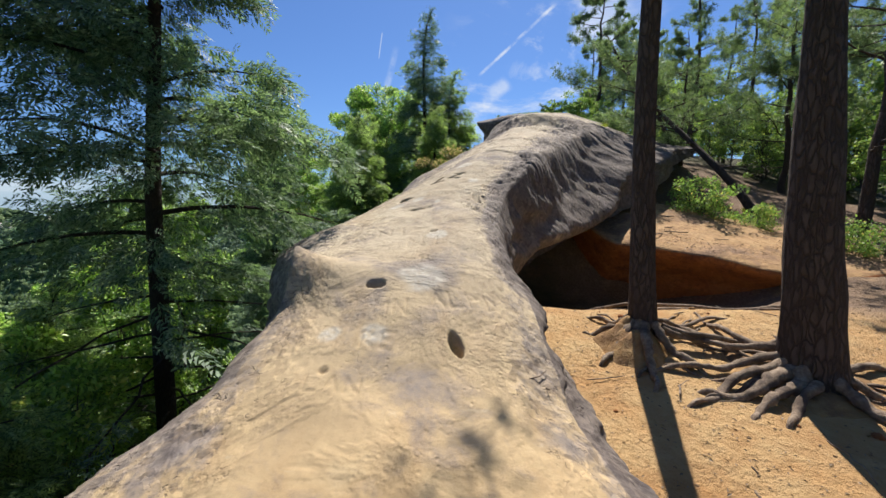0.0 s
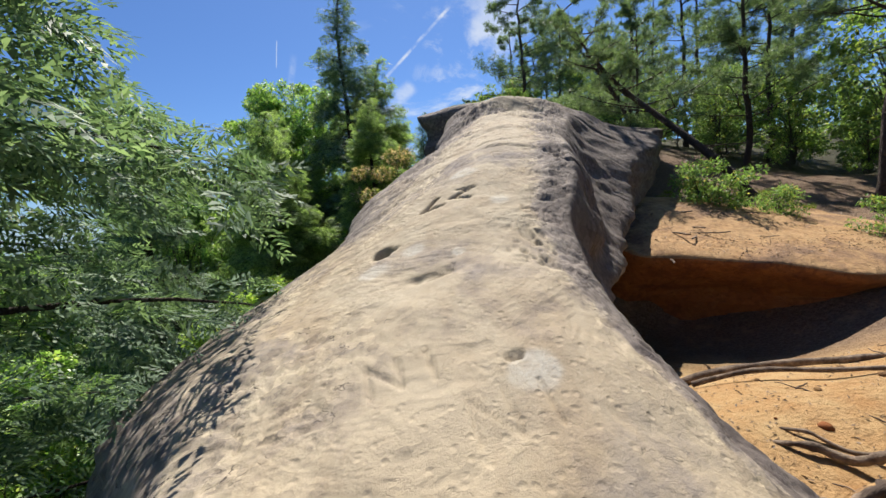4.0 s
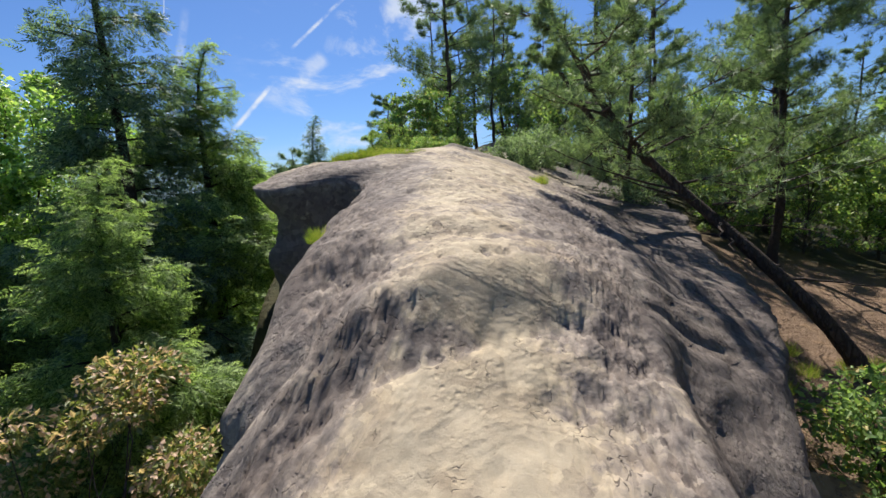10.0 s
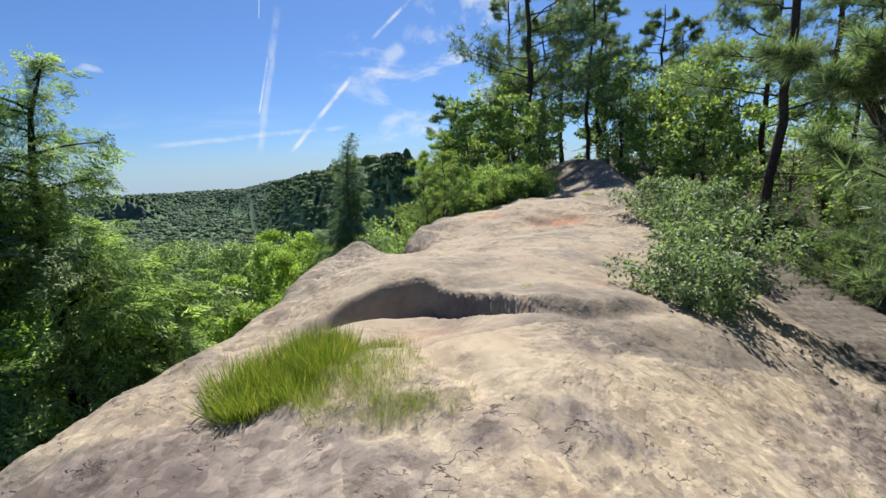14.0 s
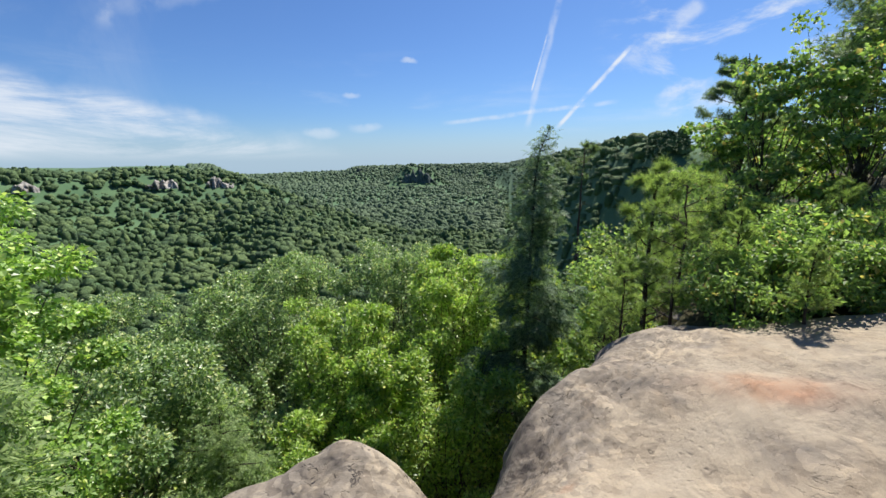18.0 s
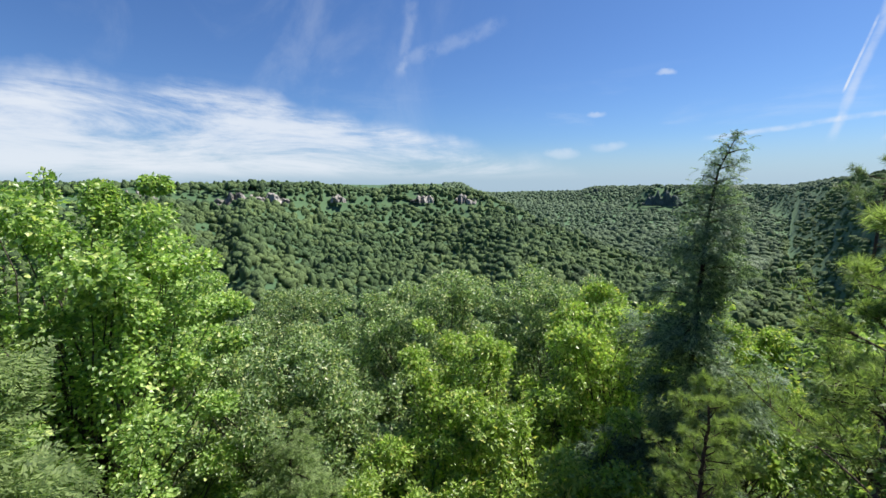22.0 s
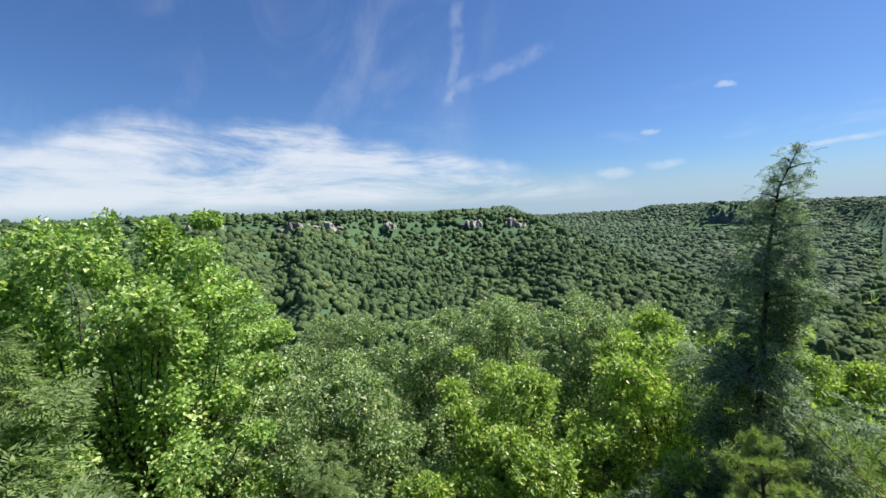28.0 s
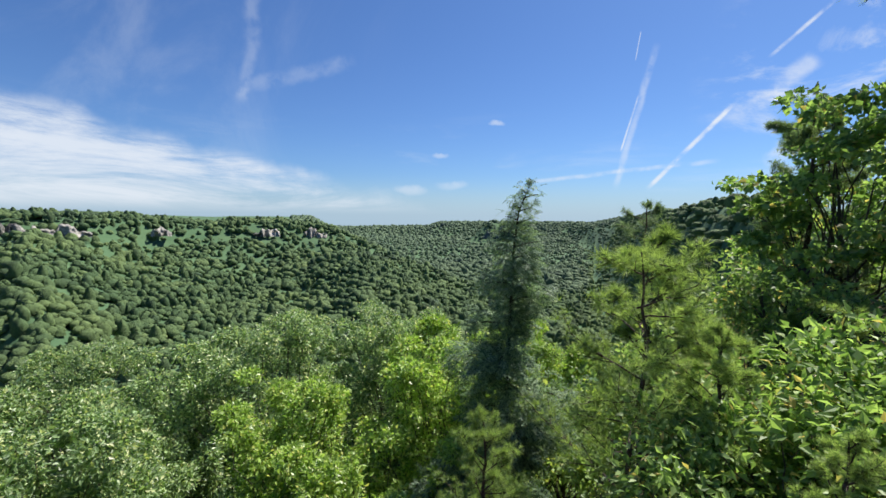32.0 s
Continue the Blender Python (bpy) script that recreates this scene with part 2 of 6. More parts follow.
def rock_material(name, pale, tan, grey, dark, lichen=0.5, rust=None, rust_at=0.6, mask=False, least=0.34, sandy=False):
    """Weathered sandstone: worn pale sand, grey crust in blotches, dark specks, pits and fine grain."""
    k = Mat(name, 0.88)
    big = k.noise(0.55, 5, 0.6, dist=0.4)
    mid = k.noise(2.3, 8, 0.65, dist=0.3)
    fine = k.noise(14, 8, 0.7)
    grain = k.noise(120, 4, 0.7)
    c = k.mix(k.ramp(mid, 0.35, 0.68), pale, tan)
    if sandy:                                      # sand trodden up from below stains the foot of the ridge
        along = k.n("ShaderNodeSeparateXYZ", links={0: k.pos}).outputs[1]
        c = k.mix(k.ramp(k.add(along, k.mul(k.add(mid, -0.5), 3.0)), 2.2, 4.8, 0.85, 0.0), c, k.mix(k.ramp(mid, 0.35, 0.68), (0.47, 0.345, 0.19), (0.42, 0.28, 0.135)))
    crust = k.ramp(k.add(big, k.mul(k.add(mid, -0.5), 0.7)), lichen, lichen + 0.16)
    c = k.mix(k.mul(crust, 0.85), c, grey)
    if mask:                                       # crust left on the sides that feet have not worn, deepened for shade
        at = k.n("ShaderNodeAttribute")
        at.attribute_name = "crust"
        worn = k.add(at.outputs["Fac"], k.add(k.mul(k.add(mid, -0.5), 1.1), k.mul(k.add(fine, -0.5), 0.7)))
        edge = k.ramp(worn, 0.45, 0.75)
        c = k.mix(k.mul(edge, 0.78), c, grey)
        c = k.mix(k.mul(k.ramp(worn, 0.72, 1.05), 0.6), c, dark)
    spots = k.ramp(k.add(fine, k.mul(k.add(big, -0.5), 0.5)), 0.57, 0.72)
    blots = k.ramp(k.noise(5.5, 7, 0.75, dist=0.6), 0.60, 0.68)
    if mask:
        bare = k.ramp(worn, 0.3, 0.7, least, 1.0)
        spots, blots = k.mul(spots, bare), k.mul(blots, bare)
    c = k.mix(k.mul(spots, 0.62), c, dark)
    c = k.mix(k.mul(blots, 0.4), c, dark)
    if mask:
        stain = k.ramp(k.noise(1.3, 6, 0.6, dist=0.7, stretch=(1.6, 0.7, 1)), 0.5, 0.66)
        c = k.mix(k.mul(stain, 0.28), c, k.mix(1.0, c, (0.62, 0.5, 0.4), "MULTIPLY"))
    if mask:                                       # scoured and chalky spots
        pa = k.n("ShaderNodeAttribute")
        pa.attribute_name = "pale"
        ra = k.n("ShaderNodeAttribute")
        ra.attribute_name = "rusty"
        c = k.mix(k.mul(ra.outputs["Fac"], k.ramp(mid, 0.35, 0.65, 0.3, 0.9)), c, (0.38, 0.19, 0.105))
        c = k.mix(k.mul(pa.outputs["Fac"], k.ramp(fine, 0.35, 0.6, 0.35, 0.85)), c, (0.46, 0.43, 0.37))
    bent = k.mix(0.09, k.pos, k.n("ShaderNodeTexNoise", links={"Vector": k.pos}, vals={"Scale": 7.0, "Detail": 4.0}).outputs["Color"])
    scale_of = k.n("ShaderNodeSeparateXYZ", links={0: k.n("ShaderNodeTexVoronoi", links={"Vector": bent}, vals={"Scale": 17.0}).outputs["Color"]}).outputs[0]
    bow = k.n("ShaderNodeMath", op="ABSOLUTE", links={0: k.add(k.noise(8.0, 2, 0.5, vec=bent, stretch=(1.0, 1.6, 1.3)), -0.5)}).outputs[0]
    rough_at = k.ramp(worn, 0.1, 0.55, 0.12, 1.0) if mask else 0.6
    crack = k.mul(k.mul(k.ramp(bow, 0.004, 0.016, 1.0, 0.0), k.ramp(k.noise(5.0, 4, 0.6), 0.55, 0.6)), rough_at)
    c = k.mix(k.mul(k.mul(k.ramp(scale_of, 0.6, 0.95), rough_at), 0.62), c, k.mix(1.0, c, (1.5, 1.48, 1.42), "MULTIPLY"))
    c = k.mix(k.mul(k.mul(k.ramp(scale_of, 0.4, 0.05), rough_at), 0.6), c, k.mix(1.0, c, (0.6, 0.57, 0.57), "MULTIPLY"))
    c = k.mix(k.mul(crack, 0.8), c, dark)
    pale_spots = k.ramp(k.noise(3.1, 5, 0.6, dist=0.8), 0.66, 0.72)
    c = k.mix(k.mul(pale_spots, 0.4), c, tuple(min(1, v * 1.2) for v in pale))
    if rust:
        c = k.mix(k.ramp(k.noise(0.8, 5, 0.6, dist=0.6), rust_at, rust_at + 0.1), c, rust)
    c = k.mix(k.ramp(grain, 0.3, 0.7, 0.0, 0.22), c, k.mix(1.0, c, (0.55, 0.52, 0.5), "MULTIPLY"))
    k.color(c)
    vor = k.n("ShaderNodeTexVoronoi", links={"Vector": k.pos}, vals={"Scale": 16.0, "Randomness": 1.0}).outputs["Distance"]
    pits = k.ramp(vor, 0.0, 0.3)
    patch = k.ramp(k.noise(1.4, 4, 0.6, dist=0.5), 0.42, 0.6)
    flake = k.mul(k.ramp(k.noise(5.0, 5, 0.6, dist=0.9), 0.66, 0.69), k.ramp(k.noise(1.1, 3, 0.5), 0.5, 0.6))
    h = k.add(k.mul(k.mul(fine, patch), 0.7), k.add(k.mul(grain, 0.10), k.add(k.mul(mid, 0.45), k.add(k.mul(k.mul(pits, patch), 0.4), k.mul(flake, -0.35)))))
    h = k.add(h, k.add(k.mul(crack, -0.5), k.mul(k.mul(scale_of, rough_at), 0.13)))
    k.bump(h, 0.7, 0.032)
    return k.m


def plain_noise(name, a, b, scale, rough=0.85, bump=0.4, dist=0.02, stretch=None, c3=None, s3=0.6):
    k = Mat(name, rough)
    v = k.noise(scale, 8, 0.65, stretch=stretch)
    c = k.mix(k.ramp(v, 0.35, 0.65), a, b)
    if c3:
        c = k.mix(k.ramp(k.noise(s3, 6, 0.6, dist=0.5), 0.45, 0.6), c, c3)
    k.color(c).bump(k.add(v, k.mul(k.noise(scale * 5, 5), 0.4)), bump, dist)
    return k.m


def leaf_material(name, a, b, yellow=None, share=0.0, through=0.35, big=0.35, gloss=0.5, rough=0.5):
    """Leaves that let some light through; tone differs from leaf to leaf and clump to clump."""
    k = Mat(name, rough)
    c = k.mix(k.ramp(k.isl, 0.1, 0.95), tuple(v * 0.6 for v in a), tuple(min(0.9, v * 1.15) for v in b))
    c = k.mix(k.ramp(k.noise(big, 3), 0.4, 0.62, 0.0, 0.5), c, tuple(v * 0.6 for v in a))
    if yellow:
        c = k.mix(k.ramp(k.isl, 1.0 - share - 0.02, 1.0 - share), c, yellow)
    k.color(c)
    k.b.inputs["Specular IOR Level"].default_value = gloss
    tr = k.n("ShaderNodeBsdfTranslucent")
    k.t.links.new(k.mix(1.0, c, (1.2, 1.3, 0.7), "MULTIPLY"), tr.inputs[0])
    mx = k.n("ShaderNodeMixShader", vals={0: through})
    out = k.t.nodes["Material Output"]
    k.t.links.new(k.b.outputs[0], mx.inputs[1])
    k.t.links.new(tr.outputs[0], mx.inputs[2])
    k.t.links.new(mx.outputs[0], out.inputs[0])
    return k.m


def bark_material(name, a, b, plates=20.0):
    k = Mat(name, 0.9)
    st = k.n("ShaderNodeMapping", links={0: k.obj}, vals={"Scale": (1, 1, 0.28)}).outputs[0]
    v = k.noise(9, 8, 0.7, vec=st)
    bent = k.mix(0.10, st, k.n("ShaderNodeTexNoise", links={"Vector": st}, vals={"Scale": 14.0, "Detail": 5.0}).outputs["Color"])
    vor = k.n("ShaderNodeTexVoronoi", links={"Vector": bent}, vals={"Scale": plates}, feature="DISTANCE_TO_EDGE").outputs["Distance"]
    c = k.mix(k.ramp(v, 0.3, 0.7), a, b)
    c = k.mix(k.mul(k.ramp(vor, 0.0, 0.16, 0.7, 0.0), k.ramp(v, 0.3, 0.6)), c, tuple(x * 0.35 for x in a))
    k.color(c).bump(k.add(k.ramp(vor, 0.0, 0.2), k.mul(v, 0.6)), 0.9, 0.03)
    return k.m


RIDGE = rock_material("ridge_sandstone", (0.415, 0.355, 0.262), (0.375, 0.305, 0.212), (0.205, 0.178, 0.165), (0.075, 0.06, 0.06), 0.57, mask=True, sandy=True)
DOME = rock_material("dome_sandstone", (0.325, 0.278, 0.212), (0.27, 0.222, 0.162), (0.185, 0.163, 0.138), (0.07, 0.062, 0.058), 0.48, rust=(0.29, 0.17, 0.11), rust_at=0.66, mask=True, least=0.7)
RUST = rock_material("rust_sandstone", (0.302, 0.122, 0.0396), (0.238, 0.0828, 0.0288), (0.158, 0.0612, 0.0324), (0.072, 0.0288, 0.018), 0.52)
BARK_PINE = bark_material("pine_bark", (0.0612, 0.0446, 0.036), (0.119, 0.09, 0.0756))
BARK_HEM = bark_material("hemlock_bark", (0.0396, 0.0302, 0.0252), (0.0792, 0.0612, 0.0504), 30)
BARK_GREY = bark_material("grey_bark", (0.0864, 0.072, 0.0612), (0.158, 0.144, 0.122), 34)
ROOT = plain_noise("root_wood", (0.15, 0.105, 0.075), (0.31, 0.24, 0.175), 22, bump=0.8, stretch=(1, 1, 1), c3=(0.09, 0.065, 0.05), s3=4.0)
L_HEM = leaf_material("hemlock_needles", (0.105, 0.185, 0.11), (0.29, 0.39, 0.25), through=0.4, gloss=0.2)
# light green needles of young hemlocks, with sunlight put into the base colour
L_HEM_LIT = leaf_material("lit_young_hemlock_needles", (0.16, 0.26, 0.10), (0.42, 0.53, 0.23), through=0.55, gloss=0.2)
L_PINE = leaf_material("pine_needles", (0.12, 0.195, 0.10), (0.31, 0.40, 0.22), through=0.42)
L_YPINE = leaf_material("bright_pine_needles", (0.21, 0.33, 0.09), (0.43, 0.53, 0.2), through=0.5)
L_OAK = leaf_material("oak_leaves", (0.14, 0.25, 0.09), (0.45, 0.6, 0.28), (0.56, 0.6, 0.3), 0.12, 0.42, gloss=0.75, rough=0.42)
L_MAPLE = leaf_material("maple_leaves", (0.2, 0.38, 0.085), (0.5, 0.68, 0.21), (0.6, 0.68, 0.24), 0.1, 0.42, gloss=0.75, rough=0.42)
L_SASS = leaf_material("sassafras_leaves", (0.24, 0.4, 0.07), (0.54, 0.7, 0.19), (0.62, 0.62, 0.2), 0.08, 0.45, gloss=0.75, rough=0.42)
L_BUSH = leaf_material("shrub_leaves", (0.18, 0.32, 0.09), (0.38, 0.51, 0.18), (0.52, 0.42, 0.16), 0.06, 0.5)
L_TURN = leaf_material("turning_shrub_leaves", (0.22, 0.27, 0.08), (0.46, 0.44, 0.18), (0.66, 0.46, 0.33), 0.32, 0.42)
L_DARK = leaf_material("woodland_leaves", (0.17, 0.29, 0.09), (0.38, 0.52, 0.19), (0.44, 0.48, 0.14), 0.12, 0.5)
GRASS = leaf_material("grass_blades", (0.19, 0.29, 0.03), (0.38, 0.46, 0.08), (0.48, 0.42, 0.14), 0.14, 0.4, 2.0)
STRAW = leaf_material("fallen_needles", (0.187, 0.108, 0.0504), (0.346, 0.238, 0.137), through=0.0)


def ground_material():
    """Orange sand by the cave, leaf litter under the trees, forest floor on the slopes."""
    k = Mat("ground", 0.92)
    big, mid, fine = k.noise(0.35, 5), k.noise(3, 8, 0.65), k.noise(26, 8, 0.7)
    sand = k.mix(k.ramp(mid, 0.3, 0.7), (0.42, 0.24, 0.10), (0.49, 0.34, 0.17))
    sand = k.mix(k.ramp(fine, 0.58, 0.7, 0, 0.55), sand, (0.168, 0.091, 0.042))
    sand = k.mix(k.ramp(k.noise(1.1, 6, 0.65, dist=0.5), 0.48, 0.64, 0, 0.4), sand, (0.30, 0.135, 0.045))
    litter = k.mix(k.ramp(fine, 0.35, 0.65), (0.112, 0.07, 0.0455), (0.252, 0.175, 0.119))
    litter = k.mix(k.ramp(mid, 0.55, 0.7, 0, 0.7), litter, (0.322, 0.21, 0.119))
    wood = k.mix(k.ramp(mid, 0.35, 0.65), (0.035, 0.0385, 0.014), (0.07, 0.0595, 0.028))
    far = k.mix(k.ramp(k.noise(0.03, 8, 0.7), 0.35, 0.65), (0.05, 0.105, 0.05), (0.085, 0.15, 0.07))

    def dist(cx, cy, rx, ry):
        v = k.n("ShaderNodeVectorMath", links={0: k.pos}, vals={1: (cx, cy, 0)})
        v.operation = "SUBTRACT"
        s = k.n("ShaderNodeVectorMath", links={0: v.outputs[0]}, vals={1: (1 / rx, 1 / ry, 0)})
        s.operation = "MULTIPLY"
        n = k.n("ShaderNodeVectorMath", links={0: s.outputs[0]})
        n.operation = "LENGTH"
        return k.add(n.outputs["Value"], k.mul(k.add(big, -0.5), 0.9))

    c = k.mix(k.ramp(dist(5, 20, 45, 45), 0.8, 1.3), wood, far)
    c = k.mix(k.ramp(dist(9, 11, 6.5, 8), 1.15, 0.75), c, litter)
    c = k.mix(k.ramp(dist(2.4, 3.2, 3.6, 6.2), 1.15, 0.8), c, sand)
    c = k.mix(k.ramp(dist(7.2, 9.8, 1.6, 1.6), 1.2, 0.7), c, sand)
    k.color(c).bump(k.add(k.mul(mid, 0.7), k.add(k.mul(k.noise(9, 6, 0.65), 0.7), k.mul(fine, 0.35))), 1.0, 0.09)
    return k.m


GROUND = ground_material()


# mesh helpers -----------------------------------------------------------------
rng = np.random.default_rng(7)


def mesh_of(name, verts, faces, mat, smooth=True):
    """A mesh from an (n, 3) array and an (m, k) array of faces."""
    me = bpy.data.meshes.new(name)
    verts, faces = np.asarray(verts, np.float32), np.asarray(faces, np.int32)
    k = faces.shape[1]
    me.vertices.add(len(verts))
    me.vertices.foreach_set("co", verts.ravel())
    me.loops.add(faces.size)
    me.loops.foreach_set("vertex_index", faces.ravel())
    me.polygons.add(len(faces))
    me.polygons.foreach_set("loop_start", np.arange(0, faces.size, k, dtype=np.int32))
    me.polygons.foreach_set("use_smooth", np.full(len(faces), smooth))
    me.update(calc_edges=True)
    me.validate()
    me.materials.append(mat)
    return me


def solid(name, verts, faces, mat, parent=None, smooth=True, label=""):
    ob = new(name, mesh_of(name, verts, faces, mat, smooth))
    if parent:
        ob.parent = parent
    return tagged(ob, label)


def base(name, x, y, z, label, category, group="", turn=0.0, scale=1.0):
    ob = new(name)
    ob.empty_display_size = 0.2
    ob.matrix_world = pose(x, y, z, 0, 0, turn) @ Matrix.Scale(scale, 4)
    return tagged(ob, label, category, group)


def grid_faces(rows, cols, wrap=False):
    a = np.arange(rows - 1)[:, None] * cols
    b = np.arange(cols if wrap else cols - 1)[None, :]
    c = (b + 1) % cols
    return np.stack([a + b, a + c, a + cols + c, a + cols + b], -1).reshape(-1, 4)


def fbm2(x, y, scale, octaves=4, seed=0.0):
    """Value noise of numpy arrays, about -1 to 1."""
    x, y = np.asarray(x, float) * scale, np.asarray(y, float) * scale
    out, amp, tot = np.zeros(np.broadcast(x, y).shape), 1.0, 0.0
    for o in range(octaves):
        xi, yi = np.floor(x), np.floor(y)
        fx, fy = x - xi, y - yi
        fx, fy = fx * fx * (3 - 2 * fx), fy * fy * (3 - 2 * fy)

        def h(i, j):
            v = np.sin(i * 127.1 + j * 311.7 + seed * 74.7 + o * 13.3) * 43758.5453
            return (v - np.floor(v)) * 2 - 1
        out += amp * ((h(xi, yi) * (1 - fx) + h(xi + 1, yi) * fx) * (1 - fy) + (h(xi, yi + 1) * (1 - fx) + h(xi + 1, yi + 1) * fx) * fy)
        tot += amp
        amp *= 0.5
        x, y = x * 2.03 + 17.1, y * 2.03 + 9.7
    return out / tot


def sstep(v, a, b):
    t = np.clip((np.asarray(v, float) - a) / (b - a), 0, 1)
    return t * t * (3 - 2 * t)


def curve(knots, width=0.5):
    """A smooth function through (position, value) knots."""
    p, v = np.array(knots, float).T
    s = np.arange(p[0] - 3, p[-1] + 3, 0.05)
    f = np.interp(s, p, v)
    n = max(3, int(width / 0.05) | 1)
    w = np.hanning(n + 2)[1:-1]
    f = np.convolve(np.pad(f, n // 2, mode="edge"), w / w.sum(), "valid")
    return lambda q: np.interp(q, s, f)


# the ridge, as profiles along y -------------------------------------------------
X_LEFT = curve([(-4, -3.02), (0, -2.74), (2, -2.24), (3, -1.62), (3.9, -1.63), (5, -1.72), (6, -1.97), (7, -1.88), (8, -0.92), (9, -0.65), (10, -0.42), (11, 0.1), (12, 1.09), (13, 1.24), (14, 1.56), (14.6, 1.8), (15.3, 2.3), (15.6, 2.25), (15.75, 1.29), (16, 0.89), (17, 1.07), (18, 1.48), (18.7, 2.02), (19.4, 2.27), (20.8, 2.51), (21.4, 2.67), (21.9, 3.21), (22.05, 3.72), (22.15, 3.95), (22.6, 4.11), (23.2, 4.33), (23.7, 4.83), (24.6, 5.17), (26, 5.96), (29, 7.04), (34, 7.76)], 0.2)
Z_LEFT = curve([(-4, 1.11), (0, 1.37), (2, 1.81), (3, 2.33), (3.7, 2.53), (4, 3.23), (4.4, 2.94), (6, 3.14), (7, 3.19), (8, 3.66), (9, 4.17), (10, 4.31), (11, 4.49), (12, 5.37), (13, 5.82), (14.5, 6.17), (15.5, 6.54), (16.2, 6.66), (17.5, 6.74), (18.7, 6.84), (20, 6.95), (21.9, 6.98), (22.6, 6.59), (23.5, 7.09), (24.6, 7.1), (25.2, 7.0), (26, 6.5), (30, 5.9), (34, 5.9)], 0.4)
X_MID = curve([(-4, -0.8), (0, -0.6), (3, -0.6), (4, -0.5), (6, -0.1), (7, 0.1), (8.5, 0.9), (10, 1.5), (12, 2.3), (14, 3.0), (15.3, 3.6), (17, 4.4), (19, 5.2), (22, 6.0), (25, 7.5), (29, 8.8), (34, 10)], 0.8)
Z_MID = curve([(-4, 1.3), (-1, 1.55), (0, 1.68), (1, 1.85), (2, 2.06), (3, 2.36), (4, 2.88), (5, 3.2), (6, 3.55), (7, 4), (8, 4.51), (9, 4.85), (10, 5.08), (11, 5.36), (11.6, 5.66), (11.85, 5.95), (12.5, 6.07), (13, 6.21), (14, 6.41), (15, 6.7), (16.5, 7.01), (17.3, 7.2), (18.4, 7.01), (19.2, 7.12), (20.5, 7.1), (22, 6.99), (24, 7.43), (25.1, 7.43), (26.2, 7.1), (29, 6.8), (34, 6.9)], 0.3)
X_RIGHT = curve([(-4, 1.6), (0, 1.5), (2, 0.95), (3, 0.7), (4, 0.62), (5, 0.5), (5.6, 0.48), (6, 0.55), (6.5, 0.72), (7, 1.08), (8, 1.51), (9, 1.93), (10, 2.49), (11.5, 3.37), (12.7, 4.44), (14, 5.49), (15.5, 6.84), (17, 7.61), (18.5, 8.15), (20, 8.8), (24, 10.24), (29, 12.42), (34, 13.87)], 0.5)
Z_RIGHT = curve([(-4, 1.2), (0, 1.45), (2, 1.72), (3, 2), (4, 2.45), (5, 2.9), (6, 3.4), (6.5, 3.7), (7, 4.1), (8, 4.5), (9, 4.69), (10, 4.87), (11.5, 5.47), (12.7, 5.63), (14, 5.78), (15.5, 5.88), (17, 6.11), (18.5, 6.4), (20, 6.64), (24, 7.42), (26.5, 8.0), (29, 8.48), (34, 8.6)], 0.5)
# how flat the top is to either side of its middle line
P_LEFT = curve([(0, 2.2), (3, 2.18), (5, 2.05), (7, 1.36), (9, 1.42), (10, 1.78), (11, 2.15), (12, 2.22), (13, 2.25), (14, 2.49), (15.2, 2.88), (15.8, 2.71), (17.2, 2.99), (18.2, 2.71), (20, 2.09), (22, 1.59), (24, 0.68)], 0.4)
P_RIGHT = curve([(0, 2.2), (3, 2.2), (5, 2.2), (7, 2.2), (9, 2.2), (10, 2.2), (11, 2.19), (12, 2.13), (13, 1.74), (14, 1.71), (15.5, 1.2), (17.2, 1.12), (18.5, 1.71), (20, 1.99), (22, 2.14), (24, 2.1), (25, 1.7), (26.5, 1.1), (29, 0.9), (34, 0.9)], 0.4)
# where the two flanks end: how far out (or in, under an overhang) and how low
OUT_LEFT = curve([(-4, -1.2), (3.4, -0.8), (3.9, 0.15), (4.5, -0.4), (6, -0.9), (12, -0.8), (14.8, -0.2), (15.65, 0.1), (16.0, 0.27), (16.6, 0.3), (17.6, 0.3), (19, -0.4), (22, -0.6), (22.5, -0.1), (25, -0.7), (34, -1)], 0.5)
LOW_LEFT = curve([(-4, 0.0), (3, 0.6), (6, 0.6), (10, 1.4), (14, 2.4), (17, 3.2), (20, 3.6), (23, 4.0), (28, 5.0), (34, 5.0)], 1.0)
OUT_RIGHT = curve([(-4, 0.3), (2, 0.35), (4, 0.25), (5.5, 0.1), (6.3, 0.15), (7, 0.3), (8, 0.75), (9, 1.25), (9.8, 1.55), (10.5, 1.6), (11.2, 1.3), (11.8, 1.7), (12.5, 1.81), (14, 1.71), (16, 1.67), (20, 1.31), (34, 1.55)], 0.5)
UNDER_RIGHT = curve([(-4, 0), (6.1, 0), (6.6, -0.6), (7.1, -2.4), (8.2, -3.6), (10.1, -3.8), (10.6, -2.6), (11.0, -0.7), (11.3, 0), (34, 0)], 0.3)
LOW_RIGHT = curve([(-4, 0.9), (0, 1.2), (4, 1.35), (6, 1.3), (9, 1), (9.8, 1.2), (10.4, 1.7), (11.1, 3.4), (12.5, 4.26), (14, 4.98), (16, 5.51), (18, 5.9), (20, 6.16), (24, 6.5), (34, 6.5)], 0.6)


